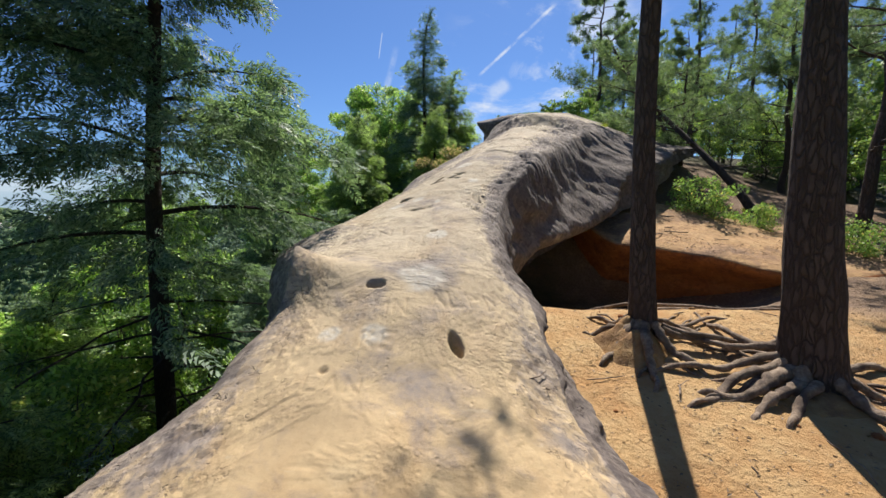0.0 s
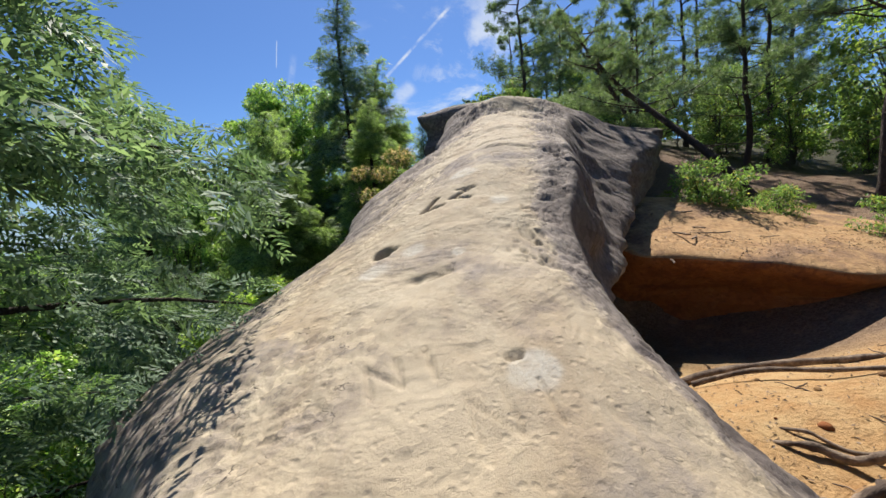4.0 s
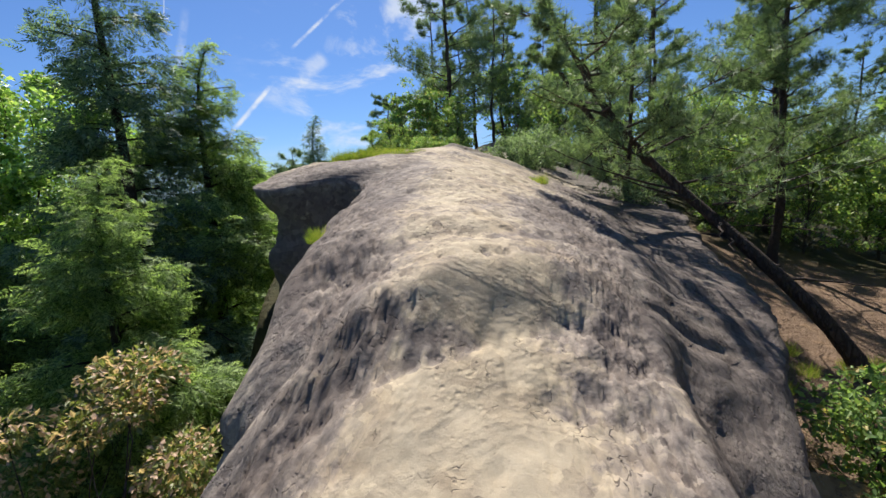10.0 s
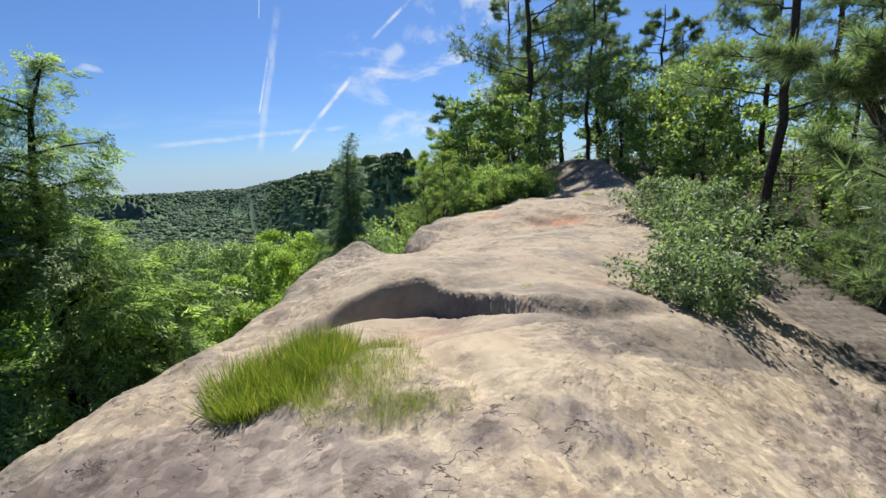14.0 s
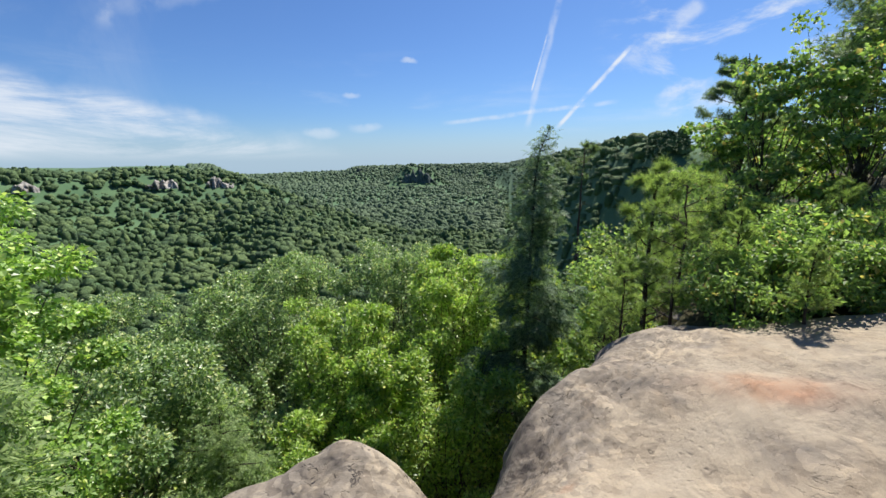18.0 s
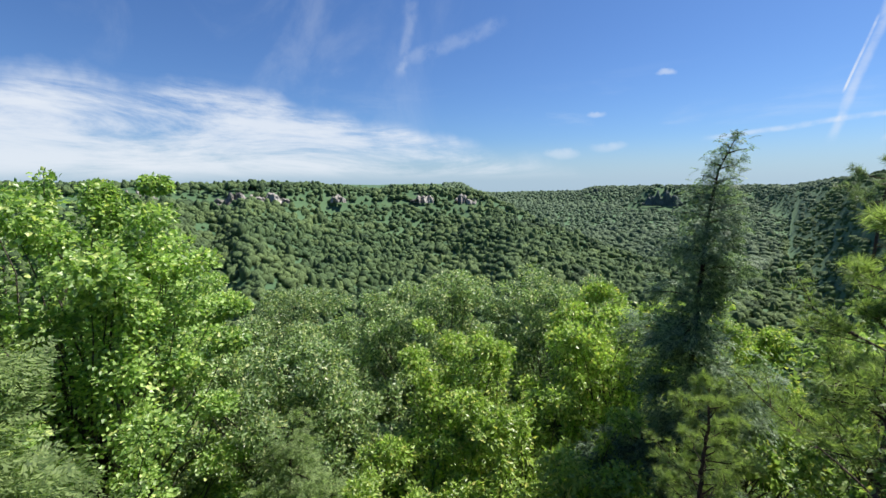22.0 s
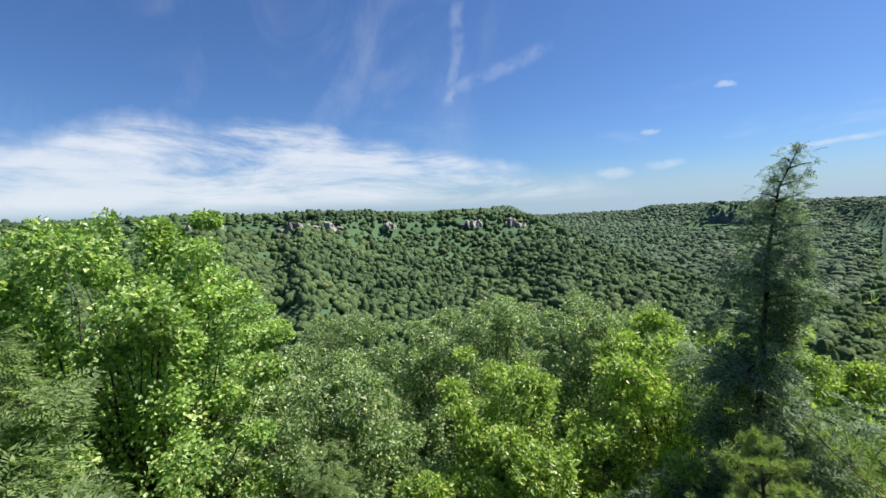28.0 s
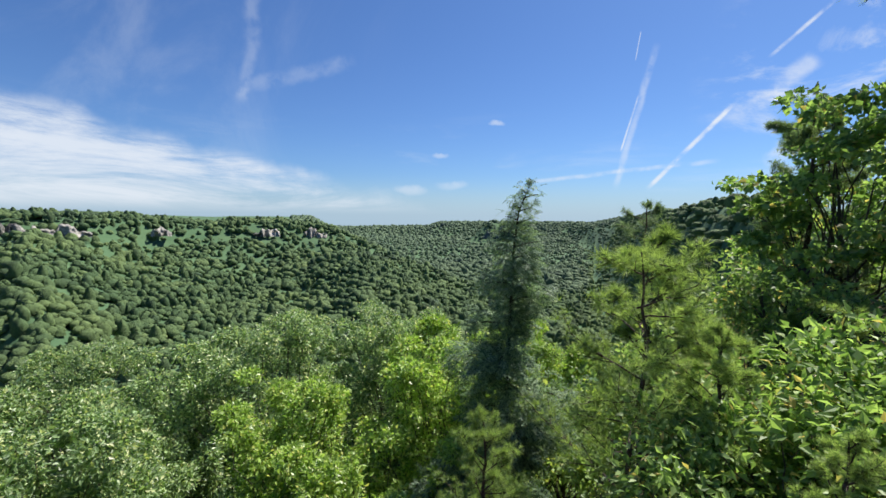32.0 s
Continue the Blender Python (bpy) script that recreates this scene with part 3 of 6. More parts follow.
def letters(text, x, y, size, turn=0.0, lean=0.0):
    """Strokes of block letters scratched into the rock, as segments of the plan."""
    glyph = {
        "A": "00,24 24,40 12,32", "B": "00,04 04,33 33,02 02,41 41,00", "D": "00,04 04,33 33,31 31,00", "E": "00,04 04,44 02,32 00,40",
        "F": "00,04 04,44 02,32", "I": "20,24", "J": "44,41 41,20 20,01", "L": "04,00 00,40", "N": "00,04 04,40 40,44", "P": "00,04 04,43 43,02",
        "R": "00,04 04,43 43,02 02,40", "S": "43,04 04,02 02,42 42,40 40,00", "T": "04,44 24,20", "W": "04,10 10,22 22,30 30,44",
        "Y": "04,22 44,22 22,20", "Z": "04,44 44,00 00,40", "V": "04,20 20,44", "M": "00,04 04,22 22,44 44,40", "K": "00,04 02,44 02,40",
    }
    c, s = math.cos(radians(turn)), math.sin(radians(turn))
    out = []
    for n, ch in enumerate(text):
        for seg in glyph.get(ch, "").split():
            p = []
            for q in seg.split(","):
                a, b = (int(q[0]) / 4 * 0.7 + n * 1.05) * size, int(q[1]) / 4 * size
                a += lean * b
                p += [x + c * a - s * b, y + s * a + c * b]
            out.append(p)
    return out


CARVED = [  # segments, half width, depth
    ([(-0.27, 7.08, -0.43, 6.94), (-0.43, 6.94, -0.26, 6.90)], 0.025, 0.06), ([(-0.06, 7.10, 0.08, 7.07), (0.08, 7.07, -0.16, 6.97), (-0.16, 6.97, -0.01, 6.90)], 0.022, 0.055),
    (letters("EWJB", -0.42, 6.34, 0.09, -8), 0.007, 0.008), (letters("F", -0.36, 6.72, 0.09, -6), 0.008, 0.008), (letters("J", -0.12, 6.66, 0.09, -6), 0.008, 0.008), (letters("E", -0.5, 6.5, 0.1, -6), 0.007, 0.007),
    (letters("NI", -0.62, 4.62, 0.22, 0), 0.010, 0.014), (letters("B", -0.45, 4.2, 0.16, 4), 0.009, 0.012),
    (letters("ALPD", -0.32, 3.6, 0.16, 14), 0.011, 0.014), (letters("MN", -0.8, 3.5, 0.15, 0), 0.009, 0.012),
    (letters("RE", -0.85, 3.18, 0.14, -3), 0.010, 0.013), (letters("LAN", -1.15, 2.78, 0.13, 0), 0.009, 0.011),
    (letters("YES", -1.55, 4.95, 0.13, -4), 0.010, 0.014), (letters("NI", -0.98, 4.98, 0.2, 5), 0.012, 0.016),
    (letters("ANDREW", 0.42, 6.0, 0.14, -88), 0.010, 0.016), (letters("AS", 0.56, 5.75, 0.16, -70), 0.010, 0.014),
    (letters("SR", -0.42, 6.05, 0.12, 0), 0.009, 0.010), (letters("SB", 0.3, 6.45, 0.16, -20), 0.012, 0.016),
    (letters("ASO", 3.02, 21.5, 0.15, 10), 0.02, 0.025), (letters("E", 3.1, 21.82, 0.12, 60), 0.018, 0.02), (letters("JFE", 0.15, 7.75, 0.17, -8), 0.012, 0.014), (letters("TT", -0.3, 7.3, 0.12, 0), 0.008, 0.009),
]
HOLES = [(-0.13, 3.28, 0.055, 0.11, 0.15, 0.35), (-0.83, 3.84, 0.09, 0.05, 0.10, 0.0), (-0.82, 6.46, 0.075, 0.085, 0.17, -0.5), (-0.72, 6.46, 0.03, 0.025, 0.03, 0.0), (-1.05, 2.95, 0.035, 0.03, 0.03, 0.0), (-0.35, 5.0, 0.05, 0.03, 0.04, 0.0)]


PALE = [(-0.61, 6.32, 0.09), (-0.32, 6.11, 0.06), (-0.42, 3.95, 0.22), (-0.75, 3.3, 0.12), (-1.1, 3.3, 0.1), (0.2, 6.75, 0.1), (-0.9, 6.2, 0.12), (0.1, 7.5, 0.15), (-0.3, 4.9, 0.12)]


STEPS = [(9.6, 1.2), (11.75, 0.9), (12.6, 1.3)]        # where a worn ledge runs across the ridge, and how long its tread is
SCABS = [(1.25, 11.62, 0.3, 0.14, 1.0), (1.9, 11.55, 0.5, 0.1, 0.9), (2.75, 11.5, 0.3, 0.12, 0.8), (3.05, 11.35, 0.25, 0.2, 1.1), (2.43, 11.08, 0.18, 0.05, 0.9), (0.7, 11.0, 0.25, 0.6, 0.8), (1.58, 12.45, 0.3, 0.36, 1.0), (2.48, 12.08, 0.17, 0.09, 1.1), (2.2, 12.1, 0.1, 0.06, 0.6), (1.6, 11.66, 0.45, 0.2, 0.7), (3.6, 11.9, 0.4, 0.22, 0.8), (4.87, 13.37, 0.14, 0.09, 1.0), (2.45, 11.15, 0.25, 0.07, 0.6), (0.95, 11.5, 0.12, 0.3, 0.7), (1.0, 10.4, 0.35, 0.25, 0.5), (0.6, 9.6, 0.3, 0.5, 0.5), (2.3, 15.2, 0.5, 0.3, 0.6), (1.6, 14.2, 0.25, 0.5, 0.7)]


def scabs(x, y):
    """Where the crust has rotted away, from 0 to 1."""
    s = np.zeros(np.broadcast(x, y).shape)
    for a, b, ra, rb, amount in SCABS:
        q = ((x - a) / ra) ** 2 + ((y - b) / rb) ** 2 + 0.7 * fbm2(x, y, 5, 2, a)
        s = np.maximum(s, amount * (1 - sstep(q, 0.35, 1.3)))
    return s


# the overhung lip behind the hollow: where it runs and how high it stands, by x
LIP_Y = curve([(1.5, 18.2), (2.6, 18.2), (3.0, 18.3), (3.4, 18.5), (3.8, 18.5), (4.05, 18.2), (4.35, 17.75), (4.6, 17.42), (4.9, 17.4), (5.3, 17.55), (6.2, 17.8), (9, 18)], 0.15)
LIP_H = curve([(1.5, 0.0), (2.5, 0.02), (2.9, 0.09), (3.3, 0.2), (3.8, 0.22), (4.2, 0.16), (4.6, 0.1), (5.3, 0.07), (6.3, 0.0), (9, 0.0)], 0.2)


def relief(x, y):
    """What weather, water and visitors have done to the top of the rock."""
    worn = 1 - 0.75 * (1 - sstep(y, 8.6, 9.6))      # the trodden, smooth stretch
    d = 0.06 * fbm2(x, y, 0.9, 3, 3) + 0.028 * worn * fbm2(x, y, 3.2, 3, 5)
    rough = sstep(fbm2(x, y, 0.7, 2, 11), -0.15, 0.4)
    d += worn * (rough * 0.02 * np.abs(fbm2(x, y, 9, 3, 8)) - rough * 0.012)
    # scalloped flakes and small chips
    wide = (0.3 * sstep(y, 2.5, 4) + 0.7 * sstep(y, 7.5, 9)) * (1 - 0.5 * sstep(y, 16, 18))
    wide = wide * (1 - 0.9 * sstep(y, 15.0, 15.4) * (1 - sstep(y, 16.1, 16.6)))
    d -= wide * 0.016 * sstep(fbm2(x, y * 1.5, 4.2, 2, 91), 0.34, 0.42)
    d -= wide * 0.009 * sstep(fbm2(x, y * 1.3, 8.5, 2, 92), 0.36, 0.44)
    # ledges across the path
    for at, across in STEPS:
        d += 0.05 * sstep(y - at - 0.18 * np.sin(1.1 * x + at) - 0.12 * fbm2(x, y, 1.5, 2, at), -0.12, 0.1) * (1 - sstep(y, at + 0.4, at + across))
    # eroded, scabby hollows about the first steps
    scab = scabs(x, y)
    d -= scab * (0.012 + 0.034 * sstep(np.abs(fbm2(x, y * 1.2, 6.5, 4, 61)), 0.05, 0.4) + 0.028 * np.abs(fbm2(x * 1.3, y, 15, 2, 63)))
    # a rough dish and a scabby patch worn below the carvings
    dish = np.exp(-(((x + 0.52) / 0.17) ** 2 + ((y - 5.9) / 0.06) ** 2))
    d -= dish * (0.03 + 0.05 * np.abs(fbm2(x, y, 14, 2, 71)))
    d -= 0.05 * sstep(np.abs(fbm2(x, y, 9, 3, 72)), 0.2, 0.45) * np.exp(-(((x - 0.25) / 0.2) ** 2 + ((y - 6.0) / 0.3) ** 2))
    # a cracked lip above the carvings
    seam = y - 8.1 + 0.48 * (x - 0.57) - 0.04 * np.sin(9 * x) - 0.05 * fbm2(x, y, 3, 2, 4)
    d += (0.02 * sstep(seam, 0.0, 0.07) * (1 - sstep(seam, 0.1, 0.5)) - 0.012 * np.exp(-(seam / 0.03) ** 2)) * sstep(x, 0.45, 0.6) * (1 - sstep(x, 1.3, 1.45))
    # the worn hollow with grass in it, the step behind and the crack beside
    d -= 0.20 * np.exp(-(((x - 3.7) / 0.5) ** 2 + ((y - 17.85) / 0.55) ** 2)) + 0.13 * np.exp(-(((x - 2.75) / 0.6) ** 2 + ((y - 17.4) / 0.6) ** 2))
    d -= 0.05 * np.exp(-(((x - 3.4) / 0.22) ** 2 + ((y - 16.55) / 0.12) ** 2))
    lip = LIP_Y(x) + 0.05 * fbm2(x, y, 3, 2, 52)
    d += LIP_H(x) * sstep(y - lip, 0.0, 0.11) * (1 - sstep(y, 19.0, 20.6))
    d -= 0.07 * LIP_H(x) / 0.12 * np.exp(-((y - lip + 0.05) / 0.06) ** 2)
    # slabs and shallow basins of the look-out
    d += 0.04 * sstep(fbm2(x + 0.3 * y, y - 0.2 * x, 0.8, 4, 21), -0.2, 0.2) * sstep(y, 19.5, 21)
    d -= 0.10 * np.exp(-(((x - 6.9) / 0.6) ** 2 + ((y - 22.6) / 0.3) ** 2))
    d -= 0.55 * np.exp(-(((x - 4.0) / 0.33) ** 2 + ((y - 22.1) / 0.45) ** 2))
    d += 0.16 * np.exp(-(((x - 3.25) / 0.3) ** 2 + ((y - 21.8) / 0.35) ** 2))
    # a long drain down the near slope
    d -= 0.05 * np.exp(-((x - (4.4 - 0.5 * (y - 15.5))) / 0.12) ** 2) * sstep(y, 14.6, 15.2) * (1 - sstep(y, 17, 17.8))
    return d


def carve(x, y):
    d = np.zeros_like(x)
    for segs, w, depth in CARVED:
        for ax, ay, bx, by in segs:
            near = (np.abs(x - (ax + bx) / 2) < 0.5) & (np.abs(y - (ay + by) / 2) < 0.5)
            if not near.any():
                continue
            px, py = x[near] - ax, y[near] - ay
            vx, vy = bx - ax, by - ay
            t = np.clip((px * vx + py * vy) / (vx * vx + vy * vy), 0, 1)
            q = np.hypot(px - t * vx, py - t * vy)
            d[near] = np.minimum(d[near], -depth * (1 - sstep(q, w * 0.5, w * 1.25)))
    for hx, hy, rx, ry, depth, turn in HOLES:
        c, s = math.cos(turn), math.sin(turn)
        u, v = (x - hx) * c + (y - hy) * s, -(x - hx) * s + (y - hy) * c
        d -= depth * (1 - sstep((u / rx) ** 2 + (v / ry) ** 2, 0.45, 1.15))
    return d


def beak(y):
    """1 along the overhanging lip, 0 elsewhere."""
    return sstep(y, 15.3, 15.8) * (1 - sstep(y, 17.2, 18.2))


def top_height(x, y):
    """Height of the rock's upper side, without the relief."""
    xl, xm, xr = X_LEFT(y), X_MID(y), X_RIGHT(y)
    u = np.where(x < xm, (x - xm) / (xm - xl), (x - xm) / (xr - xm))
    drop = np.where(x < xm, Z_MID(y) - Z_LEFT(y), Z_MID(y) - Z_RIGHT(y))
    return Z_MID(y) - drop * np.abs(u) ** np.maximum(0.8, np.where(x < xm, P_LEFT(y), P_RIGHT(y)))


def build_ridge():
    ys = np.concatenate([np.arange(-4, 1.8, 0.06), np.arange(1.8, 9.2, 0.017), np.arange(9.2, 17, 0.035), np.arange(17, 24, 0.04), np.arange(24, 34, 0.12)])
    wall, top = 36, 200
    ul = np.linspace(1, 0, wall, endpoint=False)
    u = np.linspace(-1, 1, top)
    ur = np.linspace(0, 1, wall + 1)[1:]
    Y = ys[:, None]
    xl, zl, xm, zm, xr, zr = (f(ys)[:, None] for f in (X_LEFT, Z_LEFT, X_MID, Z_MID, X_RIGHT, Z_RIGHT))
    # the top
    X = np.where(u < 0, xm + u * (xm - xl), xm + u * (xr - xm))
    pl, pr = np.maximum(0.8, P_LEFT(ys))[:, None], np.maximum(0.8, P_RIGHT(ys))[:, None]
    Z = np.where(u < 0, zm - (zm - zl) * np.abs(u) ** pl, zm - (zm - zr) * np.abs(u) ** pr)
    YY = np.broadcast_to(Y, X.shape)
    Z = Z + relief(X, YY) + carve(X, YY)
    au = np.abs(u)[None, :] + 0.25 * fbm2(X, YY, 1.3, 3, 41)
    inner = 0.3 * sstep(YY, 6, 7.5) * (1 - sstep(YY, 13, 15))
    sides = sstep(au, 0.35 - inner, 0.95 - 0.7 * inner) * (1 - 0.8 * sstep(YY, 15.0, 15.4) * (1 - sstep(YY, 16.1, 16.6)) * (u[None, :] < 0))
    blot = np.abs(fbm2(X * 1.6, YY, 13.0, 3, 43))
    pitted = sstep(u[None, :] + 0.3 * fbm2(X, YY, 1.1, 3, 46), 0.45, 0.8) * sstep(YY, 4, 5) * (1 - sstep(YY, 7.6, 8.4))
    Z = Z - pitted * 0.045 * sstep(np.abs(fbm2(X * 1.3, YY * 0.9, 5.0, 4, 45)) * sstep(fbm2(X, YY, 1.6, 2, 48), -0.3, 0.3), 0.1, 0.35)
    calm = 1 - 0.7 * (1 - sstep(YY, 8.6, 9.6))
    Z = Z - sides * calm * (0.036 * sstep(blot, 0.15, 0.5) - 0.05 * fbm2(X, YY, 3.0, 4, 44))
    step = (np.exp(-((YY - 11.58 - 0.1 * fbm2(X, YY, 1.3, 2, 81)) / 0.16) ** 2) + 0.7 * np.exp(-((YY - 12.4 - 0.1 * fbm2(X, YY, 1.3, 2, 82)) / 0.13) ** 2)) * sstep(np.abs(fbm2(X, YY, 2.2, 3, 83)), 0.05, 0.35)
    crust_top = np.clip(0.35 * scabs(X, YY) * sstep(np.abs(fbm2(X, YY * 1.2, 6.5, 3, 61)), 0.0, 0.3) + 0.5 * pitted + sides * 0.6 + 0.6 * step + (0.2 + 0.3 * sstep(YY, 11.5, 13)) * sstep(YY, 8.3, 9.5) * (1 - sstep(YY, 16.2, 17.5)) + 0.35 * sstep(YY, 12.8, 14.5) * (1 - sstep(YY, 16.2, 17.5)) * sstep(-u[None, :], -0.1, 0.5) + 0.35 * sstep(YY, 18, 19.5), 0, 1)
    # the flanks

    def flank(x0, z0, out, low, w, seed, under=0.0):
        side = np.sign(seed)
        prof = np.where(np.abs(out) > 0, 1 - (1 - w) ** 1.7, w)
        hang = np.minimum(1, w * (3.0 + 5.5 * sstep(Y, 15.2, 15.7) * (1 - sstep(Y, 17.4, 18.2))))
        f = sstep(out * side, 0.0, 0.35)          # 1 on plain slopes, 0 under overhangs
        steep = np.minimum(1, w / 0.6) ** 2.4
        x = x0 + out * (f * (steep if side > 0 else prof) + (1 - f) * (hang ** 1.3)) + under * sstep(w, 0.5, 0.8)
        x = x + side * 0.10 * np.sin(np.minimum(w * 6, 1) * np.pi / 2) * f
        z = z0 - (z0 - low) * w ** (1.0 + 0.35 * f)
        q = np.broadcast_to(Y, z.shape)
        n = fbm2(q, z * 1.6, 0.9, 4, seed) * 0.22 + fbm2(q, z * 2.0, 3.5, 3, seed + 1) * 0.08 + 0.035 * np.abs(fbm2(q, z, 9, 2, seed + 2))
        n = n * (1 + 0.9 * beak(Y)) + 0.05 * beak(Y) * np.abs(fbm2(q, z * 2.5, 6, 3, seed + 5))
        return x + side * n * np.minimum(1, w * 5), z

    zl2, zr2 = Z[:, :1], Z[:, -1:]
    XL, ZL = flank(xl, zl2, OUT_LEFT(ys)[:, None], LOW_LEFT(ys)[:, None], ul, -31.0)
    XR, ZR = flank(xr, zr2, OUT_RIGHT(ys)[:, None], LOW_RIGHT(ys)[:, None], ur, 47.0, UNDER_RIGHT(ys)[:, None])
    X, Z = np.concatenate([XL, X, XR], 1), np.concatenate([ZL, Z, ZR], 1)
    # round the shoulders, less so along the lip
    X0, Z0, sharp = X.copy(), Z.copy(), 0.75 * beak(Y)
    for a in (wall, wall + top - 1):
        for _ in range(14):
            s = slice(a - 7, a + 8)
            X[:, s] = (X[:, a - 8:a + 7] + 2 * X[:, s] + X[:, a - 6:a + 9]) / 4
            Z[:, s] = (Z[:, a - 8:a + 7] + 2 * Z[:, s] + Z[:, a - 6:a + 9]) / 4
    left = np.arange(X.shape[1])[None, :] < wall + 20
    X, Z = np.where(left, X0 * sharp + X * (1 - sharp), X), np.where(left, Z0 * sharp + Z * (1 - sharp), Z)
    Yall = np.broadcast_to(Y, X.shape)
    V = np.stack([X, Yall, Z], -1)
    ob = solid("sandstone_ridge", V.reshape(-1, 3), grid_faces(*X.shape), RIDGE)
    me = ob.data
    full = np.ones(X.shape, np.float32) * 0.8
    # shade under the overhanging lip, put into the crust value
    full[:, :wall] += 0.45 * beak(Y)
    # right flank: its black crust, darkened further for the shade there
    full[:, wall + top:] += 0.3
    full[:, wall:wall + top] = crust_top * np.where(Y > 17, 0.75, 1.0)
    me.attributes.new("crust", "FLOAT", "POINT").data.foreach_set("value", full.ravel())
    pale = np.zeros(X.shape, np.float32)
    for a, b, r in PALE:
        q = np.hypot(X - a, Yall - b) / r + 0.3 * fbm2(X, Yall, 7, 3, a)
        pale = np.maximum(pale, 1 - sstep(q, 0.6, 1.1))
    pale[:, :wall] = pale[:, wall + top:] = 0
    me.attributes.new("pale", "FLOAT", "POINT").data.foreach_set("value", pale.astype(np.float32).ravel())
    rusty = np.exp(-(((X - 6.1) / 0.4) ** 2 + ((Yall - 23.45) / 0.16) ** 2)) + 0.8 * np.exp(-(((X - 7.4) / 0.55) ** 2 + ((Yall - 22.65) / 0.3) ** 2)) + 0.35 * np.exp(-(((X - 3.65) / 0.45) ** 2 + ((Yall - 17.6) / 0.45) ** 2))
    rusty = np.clip(rusty * 1.3 + 0.5 * rusty * fbm2(X, Yall, 4, 3, 88), 0, 1)
    me.attributes.new("rusty", "FLOAT", "POINT").data.foreach_set("value", rusty.astype(np.float32).ravel())
    me.materials.append(DOME)
    idx = np.zeros(len(me.polygons), np.int32)
    rows = np.repeat(ys[:-1], X.shape[1] - 1)
    jag = 16.9 + 0.5 * fbm2(np.tile(X[0, :-1], len(ys) - 1), rows, 0.6, 2, 5)
    idx[rows > jag] = 1
    me.polygons.foreach_set("material_index", idx)
    return tagged(ob, "long tan sandstone ridge with carved letters and worn steps", "rock", kind="structure")


build_ridge()

# the ground ---------------------------------------------------------------------
FLOOR_NEAR = curve([(-40, 0.6), (-5, 1), (0, 1.35), (3, 1.56), (4.2, 1.74), (5, 1.95), (5.9, 2.1), (6.7, 1.9), (8, 1.25), (9.4, 1.1), (10.3, 1.2), (11.1, 2.7), (12.5, 3.4), (15, 4.4), (17, 5), (20, 5.8), (24, 6.4), (30, 6.8), (60, 6)], 0.8)
FLOOR_RIGHT = curve([(-40, 1.0), (-5, 1.4), (0, 1.7), (3, 1.85), (6, 2.0), (8, 2.2), (10, 2.75), (12, 3.1), (15, 4.2), (17, 5.1), (20, 6.1), (24, 7.0), (30, 7.75), (60, 9)], 0.8)
VIEW = (5.0, 22.0)                                # the look-out
# the hill across the valley: how far and how high its crest stands, by bearing to the left of +y
HILL_R = curve([(-180, 430), (20, 430), (28, 440), (38, 520), (42, 570), (48, 640), (56, 640), (66, 600), (74, 560), (88, 560), (110, 560), (180, 500)], 2.5)
HILL_Z = curve([(-180, -70), (20, -76), (28, -70), (33, -60), (38, -50), (42, -34), (45, -20), (48, -8), (51, -7), (53, -3), (58, -3), (61, -8), (65, -2), (70, 3), (76, 5), (82, 2), (88, 6), (110, 4), (140, 4), (180, 10)], 1.6)
# the ridges that close the valley far off
FAR_R = curve([(-180, 150), (-30, 160), (-6, 170), (2, 300), (7, 520), (11, 1100), (16, 2200), (24, 2500), (34, 2300), (50, 2600), (180, 2600)], 2.0)
FAR_Z = curve([(-180, 6), (-60, 9), (-20, 10), (-8, 13), (-2, 16), (4, 12), (7, 8), (10, 2), (13, -26), (20, -29), (30, -30), (33, -34), (34.5, -56), (40, -62), (46, -66), (60, -70), (180, -70)], 1.4)


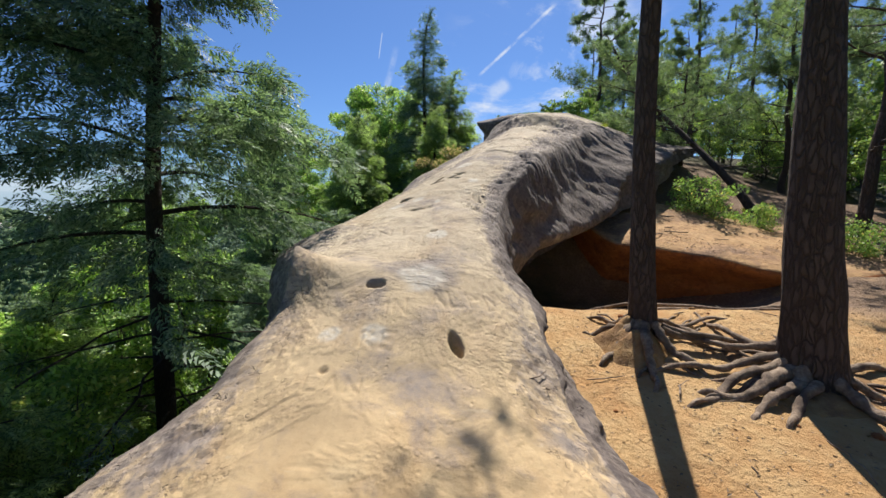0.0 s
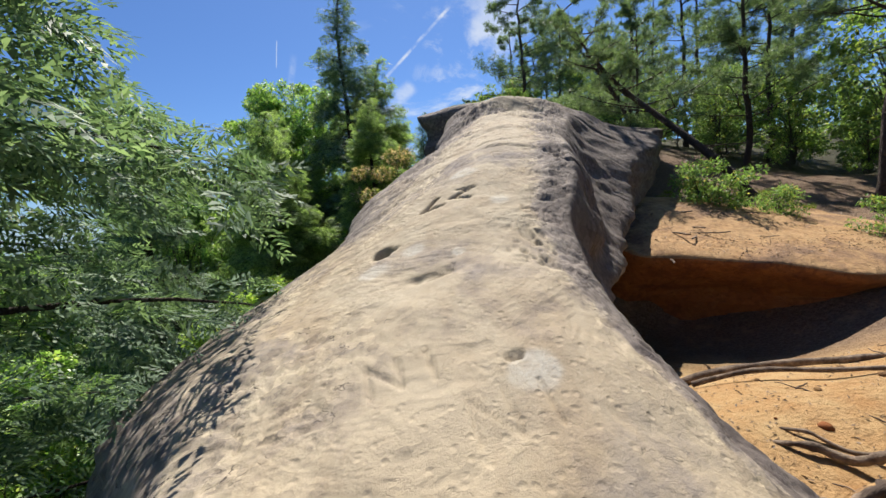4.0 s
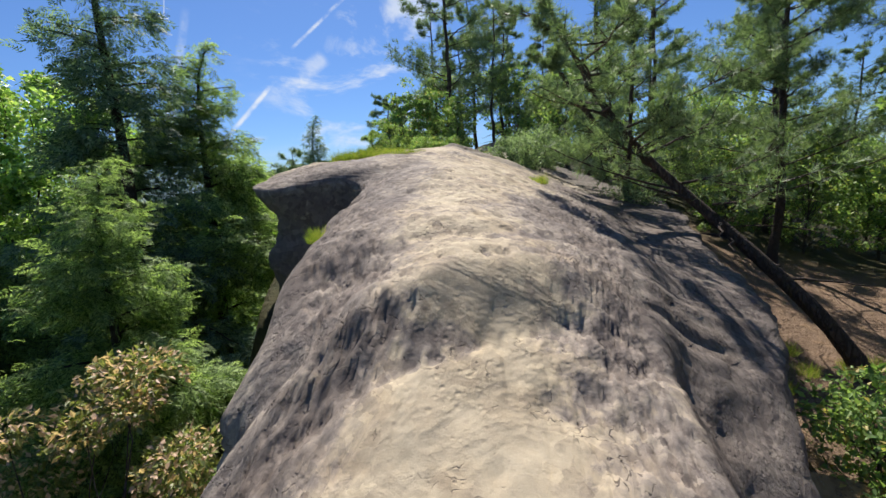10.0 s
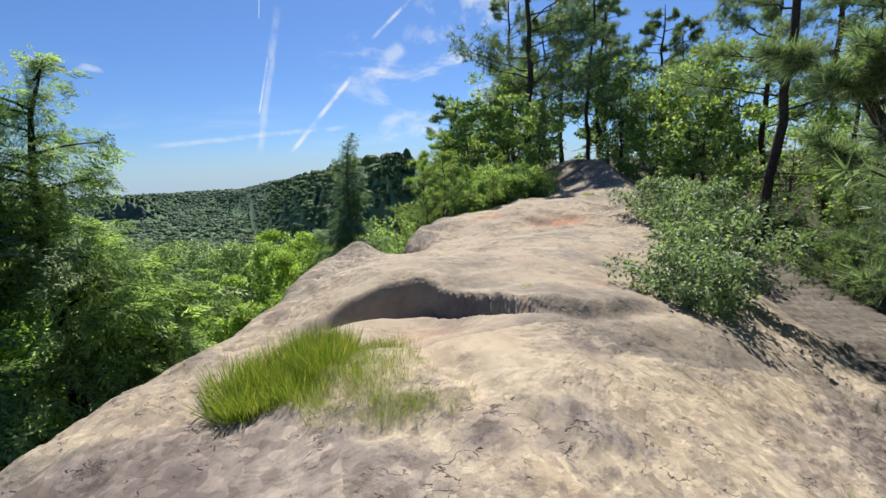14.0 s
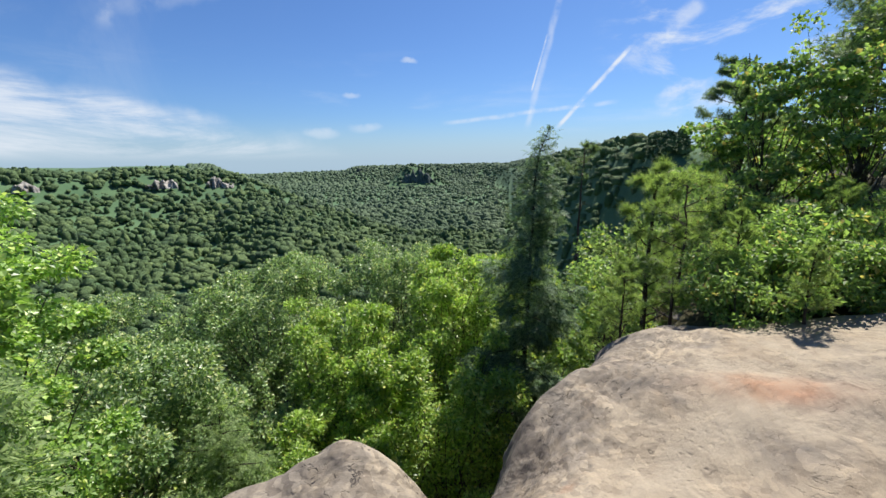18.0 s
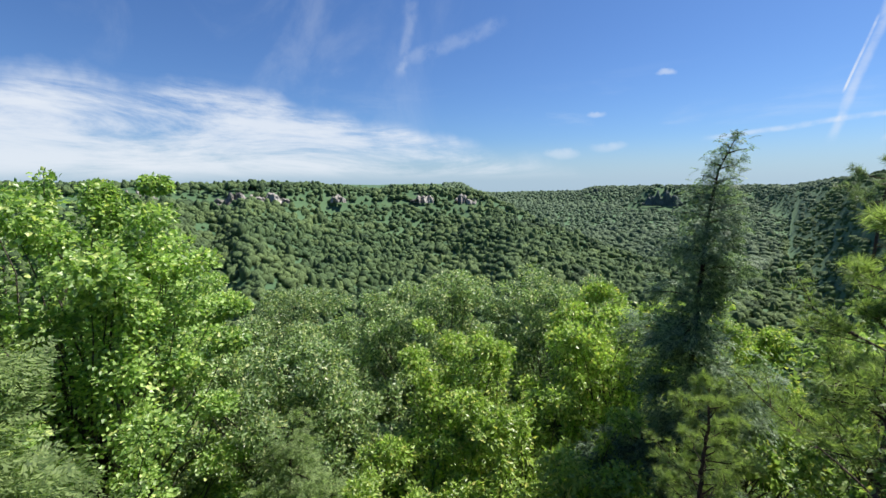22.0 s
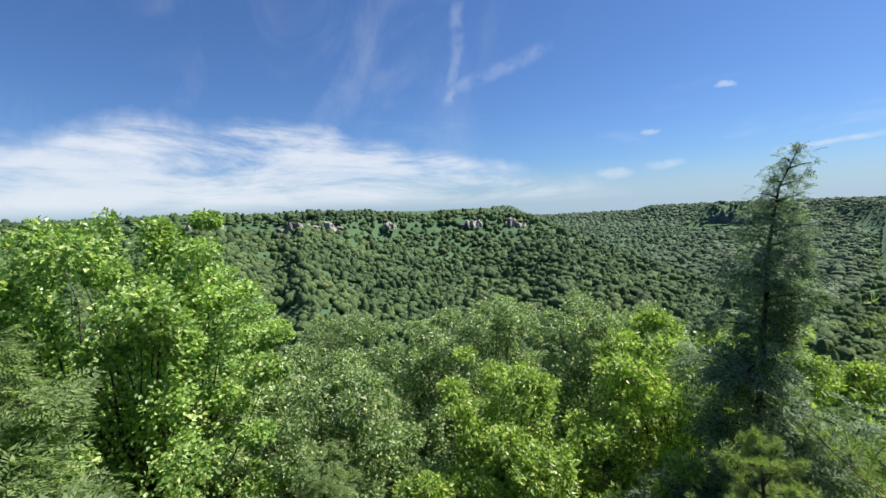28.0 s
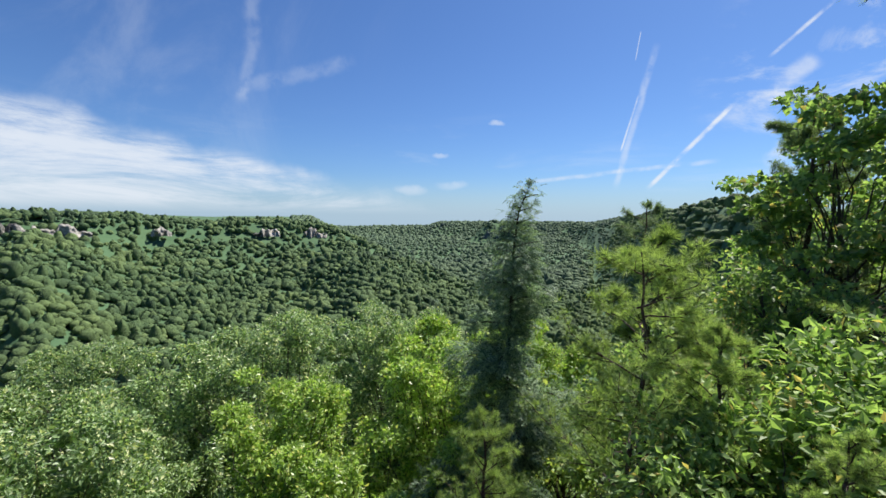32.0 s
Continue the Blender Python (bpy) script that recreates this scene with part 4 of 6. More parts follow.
def ground_height(x, y):
    x, y = np.asarray(x, float), np.asarray(y, float)
    t = sstep(x, 4.2, 7.5)
    g = FLOOR_NEAR(y) * (1 - t) + FLOOR_RIGHT(y) * t
    g = g - np.clip(x - 8.5, 0, 40) * 0.16 * sstep(y, 12.5, 17) * (1 - sstep(y, 24, 40))
    edge = X_LEFT(np.clip(y, -4, 34)) - 0.1
    d = np.maximum(0, edge - x)
    slope = 1.9 * (1 - np.exp(-d / 0.7)) + 0.62 * d
    over = sstep(y, 15, 20)
    slope = slope + over * (2.2 * (1 - np.exp(-d / 1.2)))
    north = np.maximum(0, y - 31)
    slope = slope + 0.5 * north * sstep(11 + 0.25 * north - x, 0, 6)
    near = g - slope
    dx, dy = x - VIEW[0], y - VIEW[1]
    r, b = np.hypot(dx, dy), np.degrees(np.arctan2(-dx, dy))
    floor = -66 - 0.012 * np.minimum(r, 2600)
    rc, zc, rf, zf = HILL_R(b), HILL_Z(b), FAR_R(b), FAR_Z(b)
    t = np.clip((r / rc - 0.36) / 0.64, 0, 1)
    climb = 0.72 * t + 0.12 * sstep(t, 0.1, 0.55) + 0.16 * sstep(t, 0.9, 0.97)      # a cliff under the crest
    ends = 1 - sstep(b, 46, 50)
    fall = ends * sstep(r, rc * 1.02, rc * 1.5)
    hill = (zc - floor) * climb * (1 - fall)
    ribs = 34 * fbm2(b / 7.5, r / 700, 1.0, 2, 3) + 12 * fbm2(x, y, 1 / 150, 3, 12) - 10 * np.abs(fbm2(x, y, 1 / 90, 2, 15))
    hill = hill + ribs * np.sin(np.pi * np.clip(t, 0, 1)) ** 0.8 * sstep(zc, -66, -30)
    farther = (zf - floor) * sstep(r / rf, np.where(b > 12, 0.78, 0.3), 1.0) + np.where(b > 12, 10, 5) * fbm2(x, y, 1 / 260, 3, 5) * sstep(r, 500, 900) * (1 - sstep(r / rf, 0.9, 1.0))
    far = floor + np.maximum(hill, farther)
    far = far - 90 * sstep(r, 3000, 4300)
    knob = np.hypot(dx + 1500 * math.sin(radians(24.9)), dy - 1500 * math.cos(radians(24.9)))
    far = far + 68 * (1 - sstep(knob, 35, 125))
    zc = zf
    closed = 1 - sstep(np.abs(b - 60), 70, 95)     # the valley side of the ridge
    mixed = np.where(r < 1e9, np.maximum(near, far * 0 - 95), near)
    w = sstep(r, 40, 150) * closed
    back = sstep(r, 40, 220) * (1 - closed)
    h = mixed * (1 - w - back) + far * w + (8 + (zf - 8) * sstep(r, 100, 400) + 3 * fbm2(x, y, 1 / 40, 3, 8)) * back
    return h + 0.05 * fbm2(x, y, 1.1, 4, 9) + 0.3 * fbm2(x, y, 0.15, 3, 4) * sstep(np.hypot(x - 4, y - 8), 9, 25)


def build_ground():
    radii = np.concatenate([np.arange(0.12, 32, 0.18), np.geomspace(32, 4600, 140)])
    ang = np.radians(np.arange(0, 360, 0.7))
    R, A = radii[:, None], ang[None, :]
    X, Y = VIEW[0] - R * np.sin(A), VIEW[1] + R * np.cos(A)
    V = np.stack([X, Y, ground_height(X, Y)], -1)
    ob = solid("ground", V.reshape(-1, 3), grid_faces(len(radii), len(ang), True)[:, ::-1], GROUND)
    return tagged(ob, "orange sand, leaf litter and steep wooded valley slopes", "ground", kind="structure")


build_ground()


RIM_Y = curve([(2.9, 11.4), (3.3, 10.5), (3.7, 9.75), (4.2, 9.2), (5, 8.6), (6, 8), (7.5, 7.9), (9, 8.2)], 0.5)
RIM_Z = curve([(2.9, 3.4), (3.3, 3), (3.7, 2.62), (4.2, 2.6), (5, 2.52), (6, 2.28), (7, 2.2), (8, 2.25), (9, 2.3)], 0.5)


def ledge_top(x, y):
    """Height of the upper side of the rust ledge."""
    w = np.clip((y - RIM_Y(x)) / 3.4, 0, 1)
    return RIM_Z(x) + 0.16 * (1 - np.exp(-w * 9)) + 1.05 * w ** 1.25 * (1 - 0.4 * sstep(x, 6, 9))


def build_rust_ledge():
    """The undercut shelf of orange sandstone beside the cave."""
    BACK = curve([(2.9, 0.3), (3.4, 0.7), (4.3, 1.5), (5.2, 1.2), (6.2, 0.45), (7.2, 0.15), (9, 0.05)], 0.5)
    xs = np.arange(2.9, 9, 0.03)
    w1, w2 = np.linspace(1, 0, 40, endpoint=False), np.linspace(0, 1, 60)
    S = xs[:, None]
    ry, rz, bk = RIM_Y(xs)[:, None], RIM_Z(xs)[:, None], BACK(xs)[:, None]
    low = np.minimum(rz - 0.05, ground_height(S, ry) - 0.3)
    Y1 = ry + bk * np.minimum(1, w1 * 2.2) ** 0.8
    Z1 = rz - 0.06 - (rz - low) * w1
    q = np.broadcast_to(S, Y1.shape)
    Y1 = Y1 + (0.16 * fbm2(q, Z1 * 2.4, 1.2, 4, 3) + 0.05 * np.sign(np.sin(Z1 * 17)) * sstep(w1, 0.1, 0.4) * 0.5) * np.minimum(1, w1 * 4)
    rise = 3.4
    Y2 = ry + rise * w2
    Z2 = rz + 0.16 * (1 - np.exp(-w2 * 9)) + 1.05 * w2 ** 1.25 * (1 - 0.4 * sstep(S, 6, 9)) + 0.05 * fbm2(np.broadcast_to(S, Y2.shape), Y2, 1.2, 3, 6)
    Y, Z = np.concatenate([Y1, Y2], 1), np.concatenate([Z1, Z2], 1)
    for _ in range(6):
        s = slice(36, 46)
        Y[:, s] = (Y[:, 35:45] + 2 * Y[:, s] + Y[:, 37:47]) / 4
        Z[:, s] = (Z[:, 35:45] + 2 * Z[:, s] + Z[:, 37:47]) / 4
    V = np.stack([np.broadcast_to(S, Y.shape), Y, Z], -1)
    ob = solid("rust_rock_ledge", V.reshape(-1, 3), grid_faces(*Y.shape)[:, ::-1], RUST)
    ob.data.materials.append(LEDGE_TOP)
    idx = np.zeros(len(ob.data.polygons), np.int32).reshape(len(xs) - 1, -1)
    idx[:, 41:] = 1
    ob.data.polygons.foreach_set("material_index", idx.ravel())
    return tagged(ob, "undercut shelf of orange and rust sandstone beside the cave", "rock", kind="structure")


LEDGE_TOP = rock_material("ledge_sandstone", (0.38, 0.245, 0.122), (0.335, 0.19, 0.085), (0.185, 0.115, 0.075), (0.085, 0.05, 0.033), 0.47)
build_rust_ledge()


# trees ----------------------------------------------------------------------------
def tube(points, radii, sides=8, rough=0.0, seed=0):
    """A bent, tapered tube along points; returns verts and quads."""
    p, r = np.asarray(points, float), np.asarray(radii, float)
    t = np.gradient(p, axis=0)
    t /= np.linalg.norm(t, axis=1)[:, None] + 1e-9
    ref = np.where(np.abs(t[:, 2:3]) > 0.9, [[1.0, 0, 0]], [[0, 0, 1.0]])
    a = np.cross(t, ref)
    a /= np.linalg.norm(a, axis=1)[:, None]
    b = np.cross(t, a)
    k = np.linspace(0, 2 * np.pi, sides, endpoint=False)
    rr = r[:, None] * (1 + rough * fbm2(np.arange(len(p))[:, None] * 0.7, k[None, :] * 1.3, 1.0, 2, seed))
    v = p[:, None] + rr[..., None] * (np.cos(k)[None, :, None] * a[:, None] + np.sin(k)[None, :, None] * b[:, None])
    return v.reshape(-1, 3), grid_faces(len(p), sides, True)


def merge(pieces):
    vs, fs, n = [], [], 0
    for v, f in pieces:
        vs.append(v)
        fs.append(f + n)
        n += len(v)
    return np.concatenate(vs), np.concatenate(fs)


def spread(template, places, axes, sizes):
    """Copies of a template (verts, faces) at places; axes (n, 3, 3) hold its x, y and z as rows."""
    tv, tf = template
    v = np.einsum("vk,nkj->nvj", tv, axes) * sizes[:, None, None] + places[:, None]
    f = tf[None] + (np.arange(len(places)) * len(tv))[:, None, None]
    return v.reshape(-1, 3), f.reshape(-1, tf.shape[1])


def frames_of(along, droop_ref, r):
    """Axes whose y runs along the given ways, z near droop_ref, turned by chance."""
    y = along / (np.linalg.norm(along, axis=1)[:, None] + 1e-9)
    x = np.cross(y, droop_ref)
    x /= np.linalg.norm(x, axis=1)[:, None] + 1e-9
    z = np.cross(x, y)
    a = r[:, None]
    x, z = np.cos(a) * x + np.sin(a) * z, -np.sin(a) * x + np.cos(a) * z
    return np.stack([x, y, z], 1)


def spray_template(pairs=7, seed=1):
    """A flat hemlock spray: twigs of short needle leaflets to both sides of a drooping stem. Length 1."""
    g = np.random.default_rng(seed)
    v, f = [], []

    def leaflet(a, way, length, width):
        n = len(v)
        way = np.array(way) / np.linalg.norm(way)
        side = np.cross(way, [0, 0, 1.0]) * width
        v.extend([a - side * 0.5, a + side * 0.5 + way * length * 0.35, a + way * length])
        f.append([n, n + 1, n + 2])
    for i in range(pairs):
        s = i / pairs
        ln = 0.46 * (1 - s * 0.72) * g.uniform(0.8, 1.15)
        for side in (-1, 1):
            y0, z0 = s + g.uniform(-0.03, 0.03), -0.28 * s * s
            for k in range(2):
                d = ln * (0.12 + 0.5 * k)
                at = np.array([side * d * 0.75, y0 + d * 0.6, z0 - 0.18 * d + g.uniform(-0.03, 0.03)])
                leaflet(at, (side * (1.0 - 0.5 * k), 0.45 + 0.7 * g.uniform(0, 1), -0.25 + g.uniform(-0.3, 0.2)), 0.55 * ln + 0.05, 0.085)
    leaflet(np.array([0, 0.75, -0.16]), (0, 1, -0.5), 0.32, 0.09)
    return np.array(v), np.array(f)


def tuft_template(n=17, seed=2):
    """A tuft of pine needles round a twig end. Length 1."""
    g = np.random.default_rng(seed)
    v, f = [], []
    for i in range(n):
        a = g.uniform(0, 2 * np.pi)
        up = g.uniform(0.15, 1.0)
        d = np.array([math.cos(a) * math.sqrt(1 - up * up * 0.8), up, math.sin(a) * math.sqrt(1 - up * up * 0.8)])
        s = np.cross(d, [0.3, 0.2, 1.0])
        s /= np.linalg.norm(s)
        m = len(v)
        v.extend([-s * 0.03, s * 0.03, d])
        f.append([m, m + 1, m + 2])
    return np.array(v), np.array(f)


def leaf_template(w=0.55):
    """A folded pointed leaf of two quads split into triangles. Length 1."""
    v = np.array([(0, 0, 0), (w / 2, 0.42, 0.08), (0, 1.0, -0.10), (-w / 2, 0.42, 0.08)])
    return v, np.array([[0, 1, 2], [0, 2, 3]])


SPRAY, TUFT, LEAF, LEAF_WIDE = spray_template(), tuft_template(), leaf_template(), leaf_template(0.85)


def limb_path(start, way, length, droop, n=7, wiggle=0.06, g=rng):
    s = np.linspace(0, 1, n)
    side = np.cross(way, [0, 0, 1.0])
    w = np.cumsum(g.normal(0, wiggle, n)) * length * 0.3
    p = start + way * (s * length)[:, None]
    p[:, 2] += -droop * length * s ** 2
    return p + side * w[:, None]


def hemlock(name, height, spread_r, sprays, label, seed=1, mat=None, bare=0.12, trunk_r=None, size=0.34, group="hemlocks", lean=(0, 0), limbs=34, taper=0.75, dead=0, uneven=0.3):
    """A hemlock: straight trunk, thin drooping limbs, flat feathery sprays and a nodding tip."""
    g = np.random.default_rng(seed)
    root = tagged(new(name), label, "tree", group)
    r0 = trunk_r or height * 0.016
    zs = np.linspace(0, 1, 16)
    trunk = np.stack([lean[0] * zs + 0.02 * height * fbm2(zs * 3, zs * 0, 1, 2, seed), lean[1] * zs, zs * height], -1)
    trunk[-2:, 0] += np.array([0.02, 0.07]) * height * 0.4
    trunk[-1, 2] -= 0.015 * height
    v, f = tube(trunk, r0 * (1 - zs) ** 0.8 + 0.005, 9, 0.1, seed)
    solid("trunk", v, f, BARK_HEM, root)
    places, ways = [], []
    for i in range(limbs):
        h = bare + (0.97 - bare) * ((i + g.uniform(0, 0.8)) / limbs) ** 0.82
        a = g.uniform(0, 2 * np.pi)
        reach = spread_r * ((1 - h) ** taper * 0.97 + 0.05) * g.uniform(0.85 - uneven, 0.85 + uneven)
        up = 0.45 * h + g.uniform(-0.1, 0.1)
        way = np.array([math.cos(a), math.sin(a), up])
        way /= np.linalg.norm(way)
        st = np.array([np.interp(h, zs, trunk[:, 0]), np.interp(h, zs, trunk[:, 1]), h * height])
        p = limb_path(st, way, reach, 0.35 * (1 - h) + 0.12, 7, 0.08, g)
        v, f = tube(p, np.linspace(0.012 + reach * 0.009, 0.004, len(p)), 5, 0, seed)
        solid("limb", v, f, BARK_HEM, root)
        n = max(26, int(sprays * reach / (spread_r * limbs * 0.52)))
        s = g.uniform(0.03, 1.0, n) ** 0.85
        q = np.stack([np.interp(s, np.linspace(0, 1, len(p)), p[:, k]) for k in range(3)], -1)
        side = np.cross(way, [0, 0, 1.0])
        side /= np.linalg.norm(side)
        o = g.normal(0, 1, n) * (0.26 * reach * (1 - s * 0.7) + 0.05)
        q = q + side * o[:, None]
        q[:, 2] += -np.abs(o) * 0.3 + g.normal(0, 0.13, n)
        ahead = way * 0.6 + side * np.sign(o)[:, None] * g.uniform(0.1, 1.2, n)[:, None] + g.normal(0, 0.3, (n, 3))
        ahead[:, 2] += -0.3 + g.normal(0, 0.2, n)
        places.append(q)
        ways.append(ahead)
    for i in range(dead):                          # shaded lower limbs that have lost their needles
        h, a = bare * (0.25 + 0.75 * (i + 0.5) / dead), i * 2.4 + seed
        way = np.array([math.cos(a), math.sin(a), -0.12])
        st = np.array([np.interp(h, zs, trunk[:, 0]), np.interp(h, zs, trunk[:, 1]), h * height])
        p = limb_path(st, way, spread_r * g.uniform(0.5, 1.0), 0.12, 9, 0.1, g)
        solid("bare_limb", *tube(p, np.linspace(0.022, 0.004, 9), 5), BARK_HEM, root)
        n = 24
        s = g.uniform(0.5, 1.0, n)
        places.append(np.stack([np.interp(s, np.linspace(0, 1, 9), p[:, k]) for k in range(3)], -1) + g.normal(0, 0.12, (n, 3)))
        ways.append(way + g.normal(0, 0.5, (n, 3)))
    # the nodding top
    n = max(150, sprays // 60)
    s = 1 - 0.24 * g.uniform(0, 1, n) ** 1.3
    places.append(np.stack([np.interp(s, zs, trunk[:, k]) for k in range(3)], -1))
    w = g.normal(0, 1, (n, 3))
    w[:, 2] = np.abs(w[:, 2]) * 0.5
    ways.append(w)
    P, W = np.concatenate(places), np.concatenate(ways)
    ax = frames_of(W, np.array([0, 0, 1.0]) + g.normal(0, 0.35, (len(P), 3)), g.normal(0, 0.5, len(P)))
    v, f = spread(SPRAY, P, ax, size * g.uniform(0.6, 1.25, len(P)) * (1 - 0.55 * sstep(P[:, 2] / height, 0.72, 0.99)))
    tagged(solid("crown", v, f, mat or L_HEM, root, False), kind="stuff")
    return root


def pine(name, height, reach, tufts, label, seed=1, path=None, r0=0.16, first=0.45, mat=None, size=0.15, limbs=16, group="pines", up=0.25, dead=5, twiggy=False):
    """A scrub pine: flaky trunk, crooked limbs, dead stubs, open clumps of needle tufts."""
    g = np.random.default_rng(seed)
    root = tagged(new(name), label, "tree", group)
    zs = np.linspace(0, 1, 18)
    if path is None:
        bend = np.cumsum(g.normal(0, 0.012, (18, 2)), 0) * height * 0.5
        trunk = np.concatenate([bend - bend[0], (zs * height)[:, None]], 1)
    else:
        pts = np.array(path, float)
        k = np.linspace(0, 1, len(pts))
        trunk = np.stack([np.interp(zs, k, pts[:, i]) for i in range(3)], -1)
        for _ in range(3):
            trunk[1:-1] = (trunk[:-2] + 2 * trunk[1:-1] + trunk[2:]) / 4
    rad = r0 * (1 - zs) ** 0.7 + min(0.015, 0.25 * r0)
    rad[0] *= 1.35
    rad[1] *= 1.08
    v, f = tube(trunk, rad, 14, 0.12, seed)
    solid("trunk", v, f, BARK_PINE, root)
    places, ways = [], []
    for i in range(limbs + dead):
        alive = i < limbs
        h = first + (0.97 - first) * (i + g.uniform(0, 0.9)) / limbs if alive else g.uniform(first * 0.45, first)
        a = g.uniform(0, 2 * np.pi) if i % 2 else (i * 2.4 + seed)
        ln = reach * (1.0 - 0.65 * max(0, (h - first)) / (1 - first)) * g.uniform(0.6, 1.15) * (1 if alive else 0.5)
        way = np.array([math.cos(a), math.sin(a), up * g.uniform(0.2, 1.6) * (1 if alive else 0.2)])
        way /= np.linalg.norm(way)
        st = np.stack([np.interp(h, zs, trunk[:, k]) for k in range(3)])
        p = limb_path(st, way, ln, -0.10 if alive else 0.1, 8, 0.16, g)
        v, f = tube(p, np.linspace(min(0.01, 0.25 * r0) + r0 * 0.16, min(0.006, 0.15 * r0), len(p)), 6, 0.1, i)
        twigs = [(v, f)]
        if alive:
            for j in range(5):
                s = g.uniform(0.35, 0.98)
                q0 = np.stack([np.interp(s, np.linspace(0, 1, 8), p[:, k]) for k in range(3)])
                w2 = way * 0.7 + g.normal(0, 0.55, 3)
                w2[2] = abs(w2[2]) * 0.6 + 0.05
                w2 /= np.linalg.norm(w2)
                q = limb_path(q0, w2, ln * 0.36, -0.1, 5, 0.12, g)
                twigs.append(tube(q, np.linspace(min(0.012, 0.25 * r0), 0.003, 5), 4))
                n = max(3, int(tufts / limbs / 6))
                s2 = g.uniform(0.25, 1.0, n)
                c = np.stack([np.interp(s2, np.linspace(0, 1, 5), q[:, k]) for k in range(3)], -1) + g.normal(0, 0.055 * ln, (n, 3))
                places.append(c)
                ways.append(w2 * 0.8 + g.normal(0, 0.5, (n, 3)) + [0, 0, 0.35])
            n = max(3, int(tufts / limbs / 6))
            s2 = g.uniform(0.55, 1.0, n)
            places.append(np.stack([np.interp(s2, np.linspace(0, 1, 8), p[:, k]) for k in range(3)], -1) + g.normal(0, 0.05 * ln, (n, 3)))
            ways.append(way + g.normal(0, 0.5, (n, 3)) + [0, 0, 0.35])
        if twiggy:
            limb = solid("limb", *twigs[0], BARK_PINE, root)
            for tw in twigs[1:]:
                solid("twig", *tw, BARK_PINE, limb)
            continue
        v, f = merge(twigs)
        solid("limb", v, f, BARK_PINE, root)
    P, W = np.concatenate(places), np.concatenate(ways)
    ax = frames_of(W, g.normal(0, 1, (len(P), 3)), g.uniform(0, 6, len(P)))
    v, f = spread(TUFT, P, ax, size * g.uniform(0.7, 1.25, len(P)))
    tagged(solid("crown", v, f, mat or L_PINE, root, False), kind="stuff")
    return root


def broadleaf(name, height, radius, leaves, label, mat, seed=1, leaf=0.11, trunk_r=0.12, stems=1, low=0.25, clumps=38, wide=False, group="broadleaf trees", bark=None, category="tree", flat=0.62, split=True, tight=(0.15, 0.29), spires=0):
    """A leafy tree or shrub: forking limbs, each ending in uneven clumps of folded leaves."""
    g = np.random.default_rng(seed)
    root = tagged(new(name), label, category, group)
    places, ways, twigs = [], [], []
    wood = bark or BARK_GREY
    for s in range(stems):
        off = g.normal(0, 0.12 * radius, 2) if stems > 1 else np.zeros(2)
        zs = np.linspace(0, 1, 9)
        top = np.array([g.normal(0, 0.12) * radius + off[0] * 3, g.normal(0, 0.12) * radius + off[1] * 3, height * 0.8 * (1 if s == 0 else g.uniform(0.6, 1))])
        p = np.array([off[0], off[1], 0]) * (1 - zs[:, None]) + top * zs[:, None] + np.cumsum(g.normal(0, 0.02 * radius, (9, 3)), 0) * [1, 1, 0]
        v, f = tube(p, trunk_r / stems ** 0.5 * (1 - zs) ** 0.8 + 0.008, 8, 0.1, seed)
        solid("trunk" if stems == 1 else "stem", v, f, wood, root)
        for i in range(clumps // stems):
            h = low + (1.0 - low) * ((i + g.uniform(0, 1)) / (clumps // stems))
            a = g.uniform(0, 2 * np.pi)
            rr = radius * math.sqrt(max(0.05, 1 - ((h - 0.55) / 0.62) ** 2)) * g.uniform(0.45, 1.05)
            c = np.array([math.cos(a) * rr + off[0], math.sin(a) * rr + off[1], height * h])
            hb = max(0.08, h * 0.72 - 0.1)
            st = np.stack([np.interp(hb, zs, p[:, k]) for k in range(3)])
            q = st + (c - st) * np.linspace(0, 1, 6)[:, None]
            q[1:-1] += g.normal(0, 0.05 * radius, (4, 3))
            twigs.append(tube(q, np.linspace(trunk_r * 0.24 / stems ** 0.5 + 0.004, 0.004, 6), 5))
            if split:
                solid("limb", *twigs[-1], wood, root)
            n = int(leaves / clumps * g.uniform(0.6, 1.4))
            cr = radius * g.uniform(*tight)
            d = g.normal(0, 1, (n, 3))
            d /= np.linalg.norm(d, axis=1)[:, None]
            e = d * cr * g.uniform(0.25, 1.0, (n, 1)) ** 0.6 * [1.1, 1.1, flat]
            e[:, 2] += 0.12 * cr * np.sin(e[:, 0] * 9 / cr + i)
            places.append(c + e)
            ways.append(d * 0.7 + g.normal(0, 0.6, (n, 3)) + [0, 0, -0.15])
    for i in range(spires):                        # leaders that stand up out of the crown
        a, rr = i * 2.4, radius * 0.75 * math.sqrt((i + 0.3) / spires)
        foot = np.array([math.cos(a) * rr * 0.6, math.sin(a) * rr * 0.6, height * 0.5])
        tip = np.array([math.cos(a) * rr, math.sin(a) * rr, height * (1.06 - 0.2 * (rr / radius) ** 1.5 - g.uniform(0, 0.08))])
        q = foot + (tip - foot) * np.linspace(0, 1, 8)[:, None]
        q[1:-1] += g.normal(0, 0.03 * radius, (6, 3))
        solid("leader", *tube(q, np.linspace(trunk_r * 0.3, 0.006, 8), 5), wood, root)
        n = int(leaves / clumps * 3.2)
        s = g.uniform(0.1, 1.0, n)
        e = np.stack([np.interp(s, np.linspace(0, 1, 8), q[:, k]) for k in range(3)], -1)
        d = g.normal(0, 1, (n, 3))
        e = e + d * (radius * (0.17 * (1 - s) + 0.025))[:, None] * [1, 1, 0.6]
        places.append(e)
        ways.append(d * 0.7 + g.normal(0, 0.4, (n, 3)))
